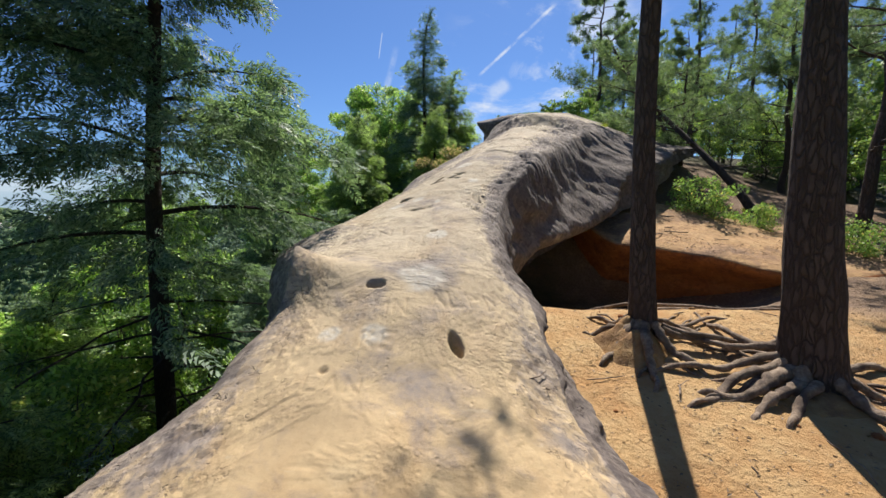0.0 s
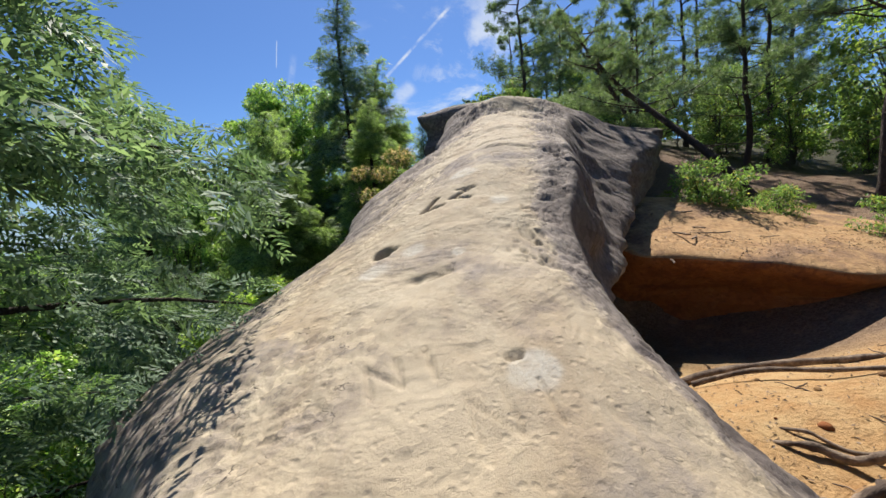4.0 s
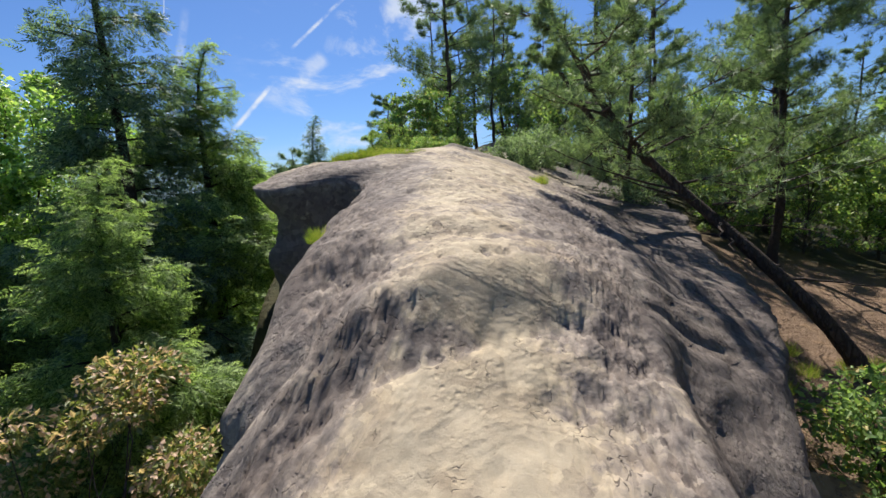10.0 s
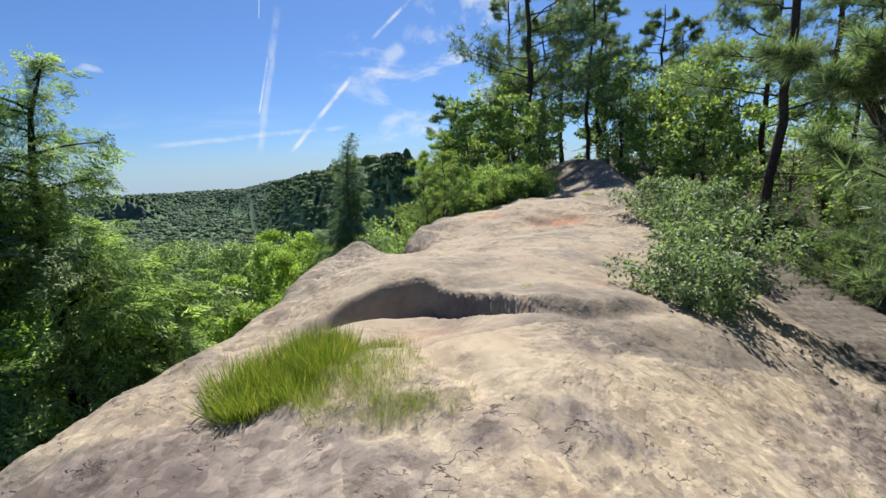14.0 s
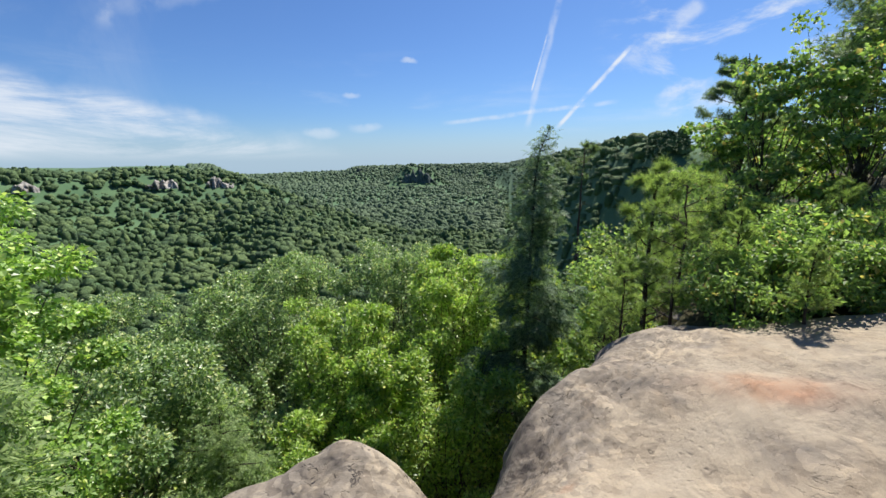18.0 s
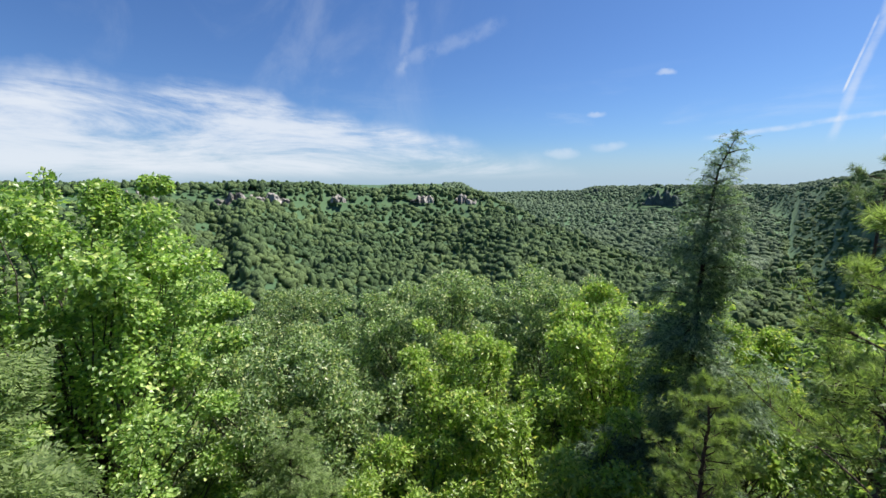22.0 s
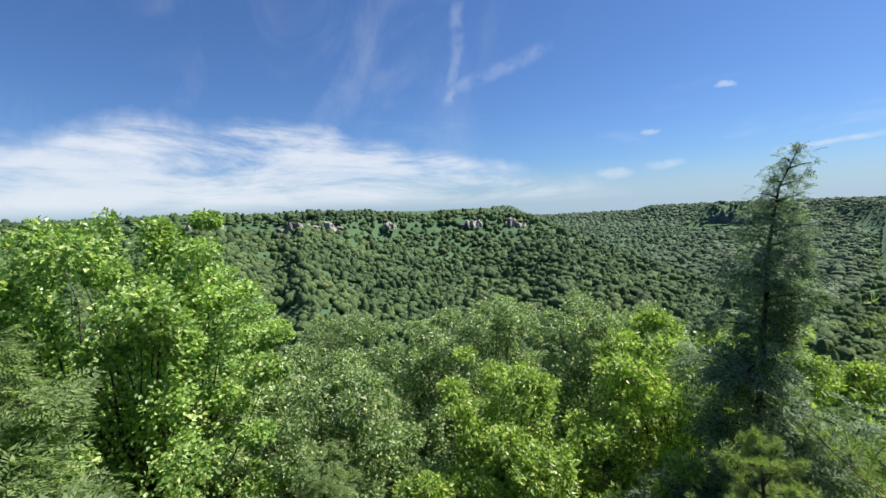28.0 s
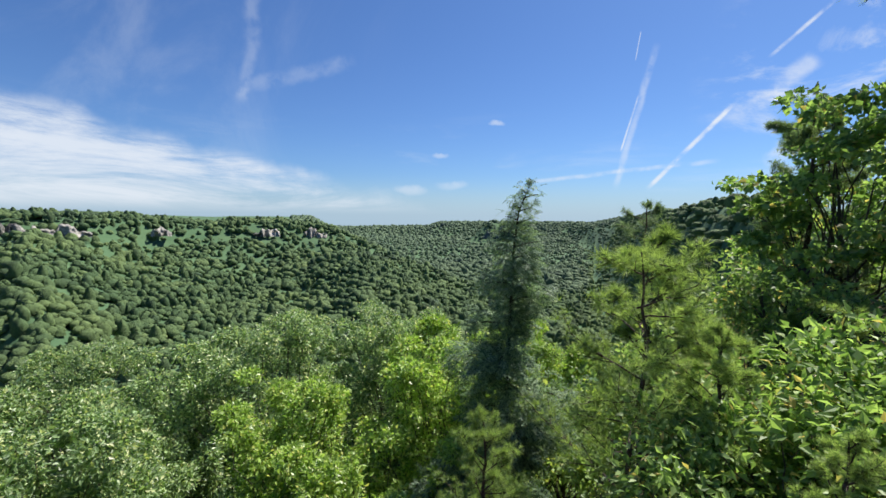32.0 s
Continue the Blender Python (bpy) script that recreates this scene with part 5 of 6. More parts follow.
    P, W = np.concatenate(places), np.concatenate(ways)
    ax = frames_of(W, np.array([0, 0, 1.0]) + g.normal(0, 0.45, (len(P), 3)), g.normal(0, 0.5, len(P)))
    if not split:
        tagged(solid("wood", *merge(twigs), wood, root), kind="stuff")
    v, f = spread(LEAF_WIDE if wide else LEAF, P, ax, leaf * g.uniform(0.6, 1.25, len(P)))
    tagged(solid("crown", v, f, mat, root, False), kind="stuff")
    return root


def put(ob, x, y, z=None, turn=0.0, scale=1.0, sink=0.1):
    """Stand a thing on the ground."""
    h = float(ground_height(x, y)) - sink if z is None else z
    ob.matrix_world = pose(x, y, h, 0, 0, turn) @ Matrix.Scale(scale, 4)
    return ob


def again(ob, x, y, z=None, turn=0.0, scale=1.0, sink=0.1, label=""):
    h = float(ground_height(x, y)) - sink if z is None else z
    c = copy_thing(ob, pose(x, y, h, 0, 0, turn))
    c.matrix_world = pose(x, y, h, 0, 0, turn) @ Matrix.Scale(scale, 4)
    return tagged(c, label)


def rock_z(x, y):
    return float(top_height(np.array(x), np.array(y)) + relief(np.array([x]), np.array([y]))[0])


# valley side, from the start to the look-out
def gz(x, y):
    return float(ground_height(x, y))


put(hemlock("hemlock", 12.6, 3.6, 8500, "tall dark hemlock with bare lower limbs below the ridge", 3, bare=0.30, trunk_r=0.15, limbs=62, size=0.36, dead=24, taper=0.62), -4.35, 6.35)
h_mid = put(hemlock("hemlock", 12.4, 2.6, 6400, "tall dark blue-green hemlock standing beside the rock ridge", 5, bare=0.10, trunk_r=0.17, limbs=80, size=0.34), -1.0, 18.5, z=-0.6)
put(hemlock("hemlock", 11.2, 1.9, 9000, "slender dark hemlock with a nodding tip below the look-out", 8, bare=0.02, trunk_r=0.09, limbs=95, size=0.30, taper=0.8, uneven=0.55), 3.1, 29.8, z=-1.3)
h_left = put(hemlock("hemlock", 10.2, 3.3, 14000, "young light green hemlock with drooping feathery sprays", 12, L_HEM_LIT, bare=0.04, limbs=70, size=0.34), -0.1, 19.9, z=-0.5)
again(h_mid, -5.5, 13.2, turn=120, scale=0.8)
again(h_left, -3.0, 13.4, turn=60, scale=0.72)
again(h_left, -0.6, 15.0, z=0.7, turn=40, scale=0.62)
again(h_left, -3.5, 18.0, turn=300, scale=0.85)

maple = put(broadleaf("maple", 10.6, 2.8, 80000, "bright green leafy maple rising below the look-out", L_MAPLE, 4, 0.086, 0.13, clumps=125, wide=True, low=0.25, tight=(0.10, 0.165), spires=11), -3.5, 21.3, z=-1.6)
oak = put(broadleaf("oak", 11.0, 3.1, 52000, "dull green oak with dense small leaves below the look-out", L_OAK, 6, 0.118, 0.15, clumps=95, low=0.35, tight=(0.11, 0.19), spires=7), -6.6, 31.0, z=-5.6)
sass = put(broadleaf("sassafras", 8.5, 2.1, 30000, "yellow-green slim tree with drooping leaves below the look-out", L_SASS, 9, 0.105, 0.09, clumps=70, low=0.25, tight=(0.12, 0.2), spires=7), -1.4, 28.2, z=-3.2)
again(oak, -9.5, 27.0, z=-5.8, turn=90, scale=0.95)
again(oak, -2.2, 33.5, z=-4.0, turn=200, scale=0.9)
again(oak, -3.6, 28.2, z=-6.2, turn=40, scale=0.85)
again(sass, 0.8, 31.5, z=-2.2, turn=120, scale=1.0)
again(sass, -0.4, 25.6, z=-3.4, turn=260, scale=0.85)
again(maple, -8.6, 22.6, z=-3.6, turn=80, scale=0.95)
again(h_left, -0.9, 24.0, z=-4.0, turn=130, scale=0.9)
again(oak, -5.6, 25.0, z=-6.2, turn=300, scale=1.0)
again(maple, -12.5, 18.0, turn=10, scale=1.0)
again(sass, -4.4, 2.0, z=-5.6, turn=30, scale=0.85)
again(maple, -7.0, 9.5, z=-6.5, turn=20, scale=0.85)
again(sass, -5.6, 4.6, z=-6.0, turn=290, scale=0.9)
again(h_left, -4.6, 3.6, z=-6.2, turn=130, scale=0.85)
again(h_left, -6.6, 6.6, z=-6.8, turn=20, scale=0.9)
again(sass, -0.6, 14.4, z=-1.6, turn=10, scale=0.6)
again(maple, -8.5, 6.0, z=-7.5, turn=200, scale=0.9)
again(sass, -2.6, 11.2, z=-3.6, turn=77, scale=0.75)
again(sass, 1.3, 27.9, z=-3.6, turn=220, scale=1.0)
again(sass, 1.0, 36.5, z=-4.2, turn=60, scale=1.1)

# the trees round the cave
put(pine("pine", 13, 2.2, 900, "thin pine with flaky bark and bare roots by the cave", 21, [(0, 0, 0), (-0.05, 0.02, 1.2), (-0.12, 0.03, 2.6), (-0.1, 0.0, 5), (0.1, 0.1, 9), (0.1, 0.1, 13)], 0.14, 0.62, dead=0, twiggy=True), 2.1, 4.95, z=1.85)
put(pine("pine", 15, 2.6, 1100, "stout pine with plated bark and spreading bare roots", 22, [(0, 0, 0), (-0.14, 0, 2), (-0.24, 0, 4), (-0.2, 0.1, 15)], 0.27, 0.6, dead=0, twiggy=True), 3.52, 4.3, z=1.6)
LEAN = [(8.9, 12.6, 3.3), (8.6, 12.9, 4.05), (8.25, 13.3, 4.6), (8.0, 13.9, 5.25), (7.75, 14.6, 5.95), (7.3, 15.1, 6.6), (6.8, 15.3, 7.2), (6.15, 15.3, 7.9), (5.75, 15.5, 8.8), (5.4, 15.6, 9.5)]
put(pine("pine", 8, 2.2, 1800, "dark pine leaning far over the rock ridge", 23, [(x - 8.9, y - 12.6, z - 3.3) for x, y, z in LEAN], 0.105, 0.42, limbs=22, twiggy=True), 8.9, 12.6, z=3.3)
put(pine("pine", 4, 1.15, 1500, "small pine leaning out over the rock", 27, [(0, 0, 0), (-0.5, 0.1, 1.2), (-1.0, 0.3, 2.2), (-1.5, 0.5, 3.0), (-1.9, 0.6, 3.5)], 0.07, 0.3, limbs=18, size=0.14, dead=2), 8.6, 16.6, z=5.45)
p_a = put(pine("pine", 12.5, 2.8, 3200, "straight pine with a thin crown on the wooded slope", 31, None, 0.125, 0.3, limbs=24, size=0.19), 9.96, 10.55)
p_b = put(pine("pine", 13.5, 3.0, 3200, "tall pine with a dark trunk on the wooded slope", 32, None, 0.145, 0.36, limbs=24, size=0.19), 9.3, 8.95)
p_c = put(pine("pine", 10.0, 3.2, 4600, "broad scrub pine with a dense crown behind the rock", 33, None, 0.12, 0.22, limbs=28, size=0.18), 11.2, 32.6)
p_c.scale = (1.2, 1.2, 1.2)
for kind, x, y, turn, size in (
    (p_b, 12.6, 12, 120, 0.93),
    (p_a, 13.3, 10.2, 202, 0.98),
    (p_a, 16.6, 14, 46, 0.87),
    (p_c, 12.2, 15.9, 205, 1.00),
    (p_c, 15.5, 18, 148, 1.07),
    (p_c, 19, 20, 30, 0.91),
    (p_a, 19.5, 13, 274, 0.95),
    (p_b, 17, 9.5, 88, 1.07),
    (p_a, 14.5, 6.8, 134, 0.91),
    (p_b, 9.2, 5.2, 13, 1.07),
    (p_a, 12, 3, 133, 1.07),
    (p_c, 13.6, 36.2, 148, 1.02),
    (p_c, 16.2, 30.6, 310, 0.94),
    (p_b, 14.3, 35.6, 198, 1.05),
    (p_a, 15.2, 33.6, 77, 1.0),
    (p_a, 13.2, 31.2, 77, 0.9),
    (p_a, 16.5, 26, 91, 0.92),
    (p_c, 17.5, 31, 143, 0.87),
    (p_b, 20.5, 27, 280, 1.08),
    (p_a, 22, 23, 3, 1.10),
    (p_b, 23, 17, 293, 1.04),
    (p_a, 24, 11, 159, 1.08),
    (p_b, 21, 6, 260, 0.90),
    (p_a, 17, 2, 216, 1.01),
    (p_a, 6.2, 44, 119, 0.93),
    (p_c, 9, 38, 22, 0.87),
    (p_b, 13, 39, 236, 1.02),
    (p_a, 18, 37, 143, 0.99),
    (p_c, 4.6, 41, 331, 0.98),
    (p_b, 26, 30, 175, 0.89),
    (p_a, 28, 22, 344, 0.90),
    (p_b, 29, 14, 211, 1.10),
    (p_a, 12.3, 22.5, 325, 1.02),
    (p_b, 15.2, 22.2, 141, 0.90),
):
    again(kind, x, y, turn=turn, scale=size * (0.95 if x < 12.7 and y < 13 else 0.78))

put(pine("pine", 12, 1.7, 420, "thin pine with a sparse flat top above the woods", 61, None, 0.10, 0.8, limbs=9, size=0.26, up=0.15, dead=6), 3.0, 48.3, z=-1.9)
g = np.random.default_rng(41)
for i in range(14):                                # on the near side of the next spur
    b, r = radians(g.uniform(-12, 11)), g.uniform(42, 95)
    again(p_a if i % 2 else p_c, 5 - r * math.sin(b), 22 + r * math.cos(b), turn=g.uniform(0, 360), scale=g.uniform(0.6, 0.85), sink=0.5)
# understorey
bush = put(broadleaf("shrub", 1.0, 0.75, 2600, "light green shrub with glossy leaves beside the path", L_BUSH, 41, 0.085, 0.03, 4, 0.15, 24, group="shrubs", category="shrub", tight=(0.25, 0.4)), 6.6, 11.4, z=3.2)
turning = put(broadleaf("shrub", 4.6, 1.15, 13000, "yellowing shrub with pinkish leaf tips against the rock", L_TURN, 42, 0.062, 0.05, 4, 0.25, 36, group="shrubs", category="shrub"), -0.45, 12.95, z=0.6)
thicket = put(broadleaf("sapling", 5.5, 1.7, 4200, "green woodland sapling under the pines", L_DARK, 43, 0.14, 0.05, 1, 0.15, 50, group="saplings", wide=True, split=False), 14.5, 13.2)
cedar = put(broadleaf("shrub", 1.5, 0.95, 4200, "low evergreen shrub spreading over the rock edge", L_PINE, 44, 0.10, 0.03, 5, 0.12, 30, group="shrubs", category="shrub", tight=(0.25, 0.42)), 6.35, 18.1, z=6.62)
cedar.scale = (0.5, 0.5, 0.5)
leafy = put(broadleaf("sapling", 5.0, 1.5, 6500, "slim yellow-green sapling at the edge of the look-out", L_BUSH, 45, 0.11, 0.06, 1, 0.42, 44, group="saplings", wide=True, flat=0.3, tight=(0.16, 0.27)), 7.9, 30.9, z=5.9)
young = put(pine("pine", 3.5, 1.3, 1500, "bright young pine with yellow-green needle tufts", 46, None, 0.045, 0.10, L_YPINE, 0.15, 26, up=0.75, dead=0), 5.6, 28.6, z=5.25)
for x, y, turn, size in (
    (7.6, 10.9, 223, 0.71), (8.4, 9.2, 101, 0.77), (9.1, 8.2, 117, 0.53), (10.3, 9.9, 121, 0.47), (9.9, 28.6, 167, 0.64), (8.9, 28.6, 147, 0.82), (6.9, 28.9, 78, 0.9), (9.4, 27.6, 317, 0.7),
):
    again(bush, x, y, turn=turn, scale=size)
for x, y, turn, size in ((6.3, 25.4, 80, 0.55), (6.75, 25.6, 10, 0.6), (7.15, 25.75, 130, 0.65), (7.6, 25.8, 200, 0.6), (8.05, 25.9, 260, 0.7), (6.9, 26.15, 300, 0.7), (7.35, 26.35, 30, 0.75), (6.35, 25.95, 60, 0.6), (7.9, 26.4, 170, 0.7), (8.35, 25.9, 220, 0.5)):
    again(bush, x, y, z=max(gz(x, y), rock_z(x, y)) - 0.08, turn=turn, scale=1.3 * size)
g = np.random.default_rng(17)
for i in range(40):
    x, y = g.uniform(12.5, 38), g.uniform(-6, 46)
    again(thicket, x, y, turn=g.uniform(0, 360), scale=g.uniform(0.3, 0.6) + 0.012 * x)
for x, y, turn, size in ((12.6, 35.2, 90, 1.0), (14.9, 29.4, 200, 0.8), (15.2, 31.8, 130, 1.0), (16.6, 35.4, 60, 1.1), (11.2, 38.4, 310, 1.1), (10.2, 29.6, 250, 0.55), (14.3, 26.2, 20, 0.9), (17.5, 28.0, 100, 1.1)):
    again(thicket, x, y, turn=turn, scale=size)
for x, y, turn, size in ((12.4, 17.2, 10, 0.5), (13.6, 18.6, 80, 0.6), (14.8, 16.6, 150, 0.6), (13.4, 20.6, 220, 0.6), (15.4, 20.0, 300, 0.7), (16.8, 18.2, 40, 0.7), (12.2, 20.4, 120, 0.45), (17.0, 22.4, 190, 0.75), (14.2, 23.4, 260, 0.6), (18.6, 20.6, 330, 0.8), (18.2, 16.4, 60, 0.7), (16.4, 15.2, 100, 0.55)):
    again(thicket, x, y, turn=turn, scale=size)
for i in range(22):
    again(thicket, g.uniform(-4, 12), g.uniform(33, 60), turn=g.uniform(0, 360), scale=g.uniform(0.9, 1.7), sink=0.4)
for i in range(26):                                # behind the start
    again(thicket if i % 2 else p_a, g.uniform(-8, 14), g.uniform(-24, -5), turn=g.uniform(0, 360), scale=g.uniform(0.9, 1.5))
for x, y, turn, size in ((7.3, 18.6, 200, 0.7), (8.6, 20.3, 90, 0.8), (9.4, 22.2, 10, 0.7), (8.3, 16.4, 10, 0.5)):
    again(cedar, x, y, turn=turn, scale=size, z=rock_z(x - 0.4, y) - 0.25)
for x, y, z, turn, size in ((9.4, 30.6, 6.2, 220, 0.95), (8.4, 34.6, 4.4, 20, 1.1)):
    again(leafy, x, y, z=z, turn=turn, scale=size)
for x, y, z, turn, size in (
    (7.1, 28.4, 6.0, 120, 0.55), (5.0, 24.95, 6.75, 100, 0.28), (6.3, 25.75, 7.15, 200, 0.34), (4.85, 25.5, 6.1, 300, 0.3), (7.6, 26.7, 7.3, 10, 0.38),
    (6.5, 27.2, 6.4, 260, 0.42), (8.6, 26.6, 7.4, 55, 0.36), (6.75, 24.9, 7.3, 330, 0.24),
):
    again(young, x, y, z=z, turn=turn, scale=size)
slim_pine = put(pine("pine", 2.65, 1.05, 900, "thin young pine with bright yellow-green tufts at the rock edge", 47, None, 0.021, 0.2, L_YPINE, 0.085, 16, up=0.35, dead=1), 5.78, 26.3, z=6.15)
for x, y, z, turn, size in ((7.0, 27.0, 6.2, 70, 0.66), (7.9, 27.3, 6.5, 200, 0.6), (6.4, 27.8, 5.4, 150, 0.6), (7.5, 28.3, 6.1, 300, 0.8), (8.6, 27.9, 6.4, 20, 0.7)):
    again(slim_pine, x, y, z=z, turn=turn, scale=size, label="bright young pine among low shrubs")
again(p_a, 7.25, 31.2, z=4.6, turn=30, scale=0.5, label="slim dark pine behind young growth")
again(p_c, 9.3, 17.5, z=5.2, turn=60, scale=0.52, label="low scrub pine reaching over the rock")
again(turning, 6.5, 29.4, z=4.6, turn=50, scale=0.62, label="shrub with yellow and orange leaves among young pines")


# far woods ------------------------------------------------------------------------
def crown_blob(seed, rings=5, sides=7):
    """A billowing crown, lumpy rather than pointed."""
    g = np.random.default_rng(seed)
    th = np.linspace(0.12, 2.1, rings)
    k = np.linspace(0, 2 * np.pi, sides, endpoint=False)
    r = 1 + g.normal(0, 0.16, (rings, sides))
    r[0] = r[0].mean()
    v = np.stack([np.sin(th)[:, None] * np.cos(k) * r, np.sin(th)[:, None] * np.sin(k) * r, np.cos(th)[:, None] * r * 0.95], -1).reshape(-1, 3)
    return v, grid_faces(rings, sides, True)


def leafy_crown(seed, leaves=70):
    """A crown of many small clumps of leaves on and within an uneven shell."""
    g = np.random.default_rng(seed)
    d = g.normal(0, 1, (leaves, 3))
    d /= np.linalg.norm(d, axis=1)[:, None]
    d[:, 2] = np.where(d[:, 2] < -0.5, -d[:, 2], d[:, 2])
    lump = 1 + 0.28 * fbm2(np.arctan2(d[:, 1], d[:, 0]) * 1.2, d[:, 2] * 2, 1.0, 2, seed)
    at = d * (lump * g.uniform(0.55, 1.0, leaves) ** 0.5)[:, None]
    ax = frames_of(d + g.normal(0, 0.8, (leaves, 3)), g.normal(0, 1, (leaves, 3)), g.uniform(0, 6, leaves))
    tv = np.array([(-0.5, -0.35, 0.1), (0.45, -0.5, 0.0), (0.5, 0.45, 0.12), (-0.4, 0.5, 0.0)])
    v, f = spread((tv, np.array([[0, 1, 2, 3]])), at, ax, g.uniform(0.22, 0.44, leaves))
    core, cf = crown_blob(seed)
    return merge([(v, f), (core * 0.8, cf)])


def far_woods():
    """The wooded slopes across the valley, crown by crown."""
    g = np.random.default_rng(5)
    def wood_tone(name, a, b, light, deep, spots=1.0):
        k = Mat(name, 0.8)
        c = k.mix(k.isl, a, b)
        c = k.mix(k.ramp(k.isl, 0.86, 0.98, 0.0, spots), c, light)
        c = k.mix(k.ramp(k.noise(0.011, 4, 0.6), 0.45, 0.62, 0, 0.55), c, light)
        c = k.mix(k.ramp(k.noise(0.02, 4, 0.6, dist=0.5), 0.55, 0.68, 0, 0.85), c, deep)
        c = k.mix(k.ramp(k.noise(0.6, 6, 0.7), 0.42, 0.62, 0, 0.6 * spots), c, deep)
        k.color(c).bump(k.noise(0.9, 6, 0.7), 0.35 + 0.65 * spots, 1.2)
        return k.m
    # the distant tone is bluer and flatter: haze put into the base colour
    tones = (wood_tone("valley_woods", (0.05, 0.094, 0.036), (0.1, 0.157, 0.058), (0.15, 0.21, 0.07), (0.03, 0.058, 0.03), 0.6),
             wood_tone("haze_tinted_woods", (0.058, 0.1, 0.054), (0.08, 0.128, 0.064), (0.105, 0.15, 0.08), (0.054, 0.088, 0.06), 0.15))
    near, distant = [], []
    for lo, hi, n, size in ((40, 80, 700, 1.9), (80, 180, 2600, 2.8), (180, 420, 9500, 3.3), (420, 760, 11000, 3.9), (760, 2700, 22000, 5.2)):
        r = np.sqrt(g.uniform(lo ** 2, hi ** 2, n))
        deg = g.uniform(-8, 116, n) if lo < 700 else g.uniform(-2, 52, n)
        b = np.radians(deg)
        x, y = VIEW[0] - r * np.sin(b), VIEW[1] + r * np.cos(b)
        keep = ((x < 2 + 0.1 * y) | (r > 90)) & ~((r < 75) & ((deg < 8) | (deg > 100)))
        for b0, b1 in ((71.5, 81.0), (53.0, 57.0), (47.2, 51.0), (64.5, 67.5), (85.5, 92.5)):
            keep &= ~((deg > b0) & (deg < b1) & (r > 0.905 * HILL_R(deg)) & (r < 0.95 * HILL_R(deg)))
        x, y, r, deg = x[keep], y[keep], r[keep], deg[keep]
        s = size * (0.42 + 0.9 * g.uniform(0, 1, len(x)) ** 1.6) * np.where(r > 1500, 1.5, 1.0) * np.where((deg < 14) & (r > 100), 0.75, 1.0)
        z = ground_height(x, y) + s * (g.uniform(0.3, 0.8, len(x)) - np.where(r > 760, 0.35, 0.0))
        up = np.where(g.uniform(0, 1, len(x)) < 0.2, 1.5, 0.85)
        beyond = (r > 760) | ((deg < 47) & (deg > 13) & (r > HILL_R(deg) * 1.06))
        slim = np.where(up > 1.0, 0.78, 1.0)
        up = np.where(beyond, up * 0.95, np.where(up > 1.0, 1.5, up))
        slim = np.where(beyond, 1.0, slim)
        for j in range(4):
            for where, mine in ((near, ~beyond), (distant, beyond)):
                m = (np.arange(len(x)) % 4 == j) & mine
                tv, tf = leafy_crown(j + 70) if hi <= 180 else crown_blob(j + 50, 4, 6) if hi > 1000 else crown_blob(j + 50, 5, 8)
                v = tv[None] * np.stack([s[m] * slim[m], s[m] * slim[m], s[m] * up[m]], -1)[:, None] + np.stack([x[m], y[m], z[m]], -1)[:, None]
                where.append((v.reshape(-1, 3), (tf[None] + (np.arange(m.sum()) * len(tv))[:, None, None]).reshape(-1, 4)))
    for name, part_of, tone, label in (("valley_woods", near, tones[0], "dense green forest covering the valley slopes"), ("haze_tinted_woods", distant, tones[1], "forest on the distant ridges, tinted bluish green for haze")):
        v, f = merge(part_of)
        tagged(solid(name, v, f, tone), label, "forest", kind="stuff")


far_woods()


def cliff_bands():
    """Grey sandstone cliffs showing below the crest of the ridge across the valley."""
    stone = plain_noise("cliff_stone", (0.17, 0.165, 0.15), (0.42, 0.40, 0.36), 0.12, bump=1.0, dist=1.5, stretch=(1, 1, 3), c3=(0.07, 0.07, 0.0665), s3=0.05)
    # far bluffs carry their shade as a dark bluish base colour
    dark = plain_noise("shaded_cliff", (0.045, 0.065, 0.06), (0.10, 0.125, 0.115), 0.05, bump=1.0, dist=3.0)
    for b0, b1, r, z0, h in ((72.0, 80.5, 522, -14, 17), (53.4, 56.5, 600, -20, 15), (47.6, 50.6, 607, -22, 15), (65.0, 67.0, 562, -16, 13), (86, 92, 526, -12, 16), (22.6, 27.0, 1395, -66, 50), (30.8, 34.4, 2150, -72, 48), (18.0, 21.5, 2250, -60, 34)):
        bs = np.radians(np.linspace(b0, b1, 60))[:, None]
        w = np.linspace(0, 1, 12)[None, :]
        rr = r + 10 * fbm2(bs * 300, w * 2, 0.5, 3, b0) + 4 * (w - 0.5) + 5 * sstep(w, 0.85, 1.0)
        zz = z0 + h * w * (0.65 + 0.5 * fbm2(bs * 200, w * 0, 0.6, 3, b1)) * np.sin(np.pi * np.linspace(0.04, 0.96, 60))[:, None] ** 0.4
        V = np.stack([VIEW[0] - rr * np.sin(bs), VIEW[1] + rr * np.cos(bs), zz], -1)
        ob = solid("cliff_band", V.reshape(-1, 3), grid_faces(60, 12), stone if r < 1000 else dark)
        tagged(ob, "pale grey sandstone cliff below the crest of a ridge" if r < 1000 else "distant bluff standing over the valley, coloured dark for its shade", "cliff", "cliffs")


cliff_bands()


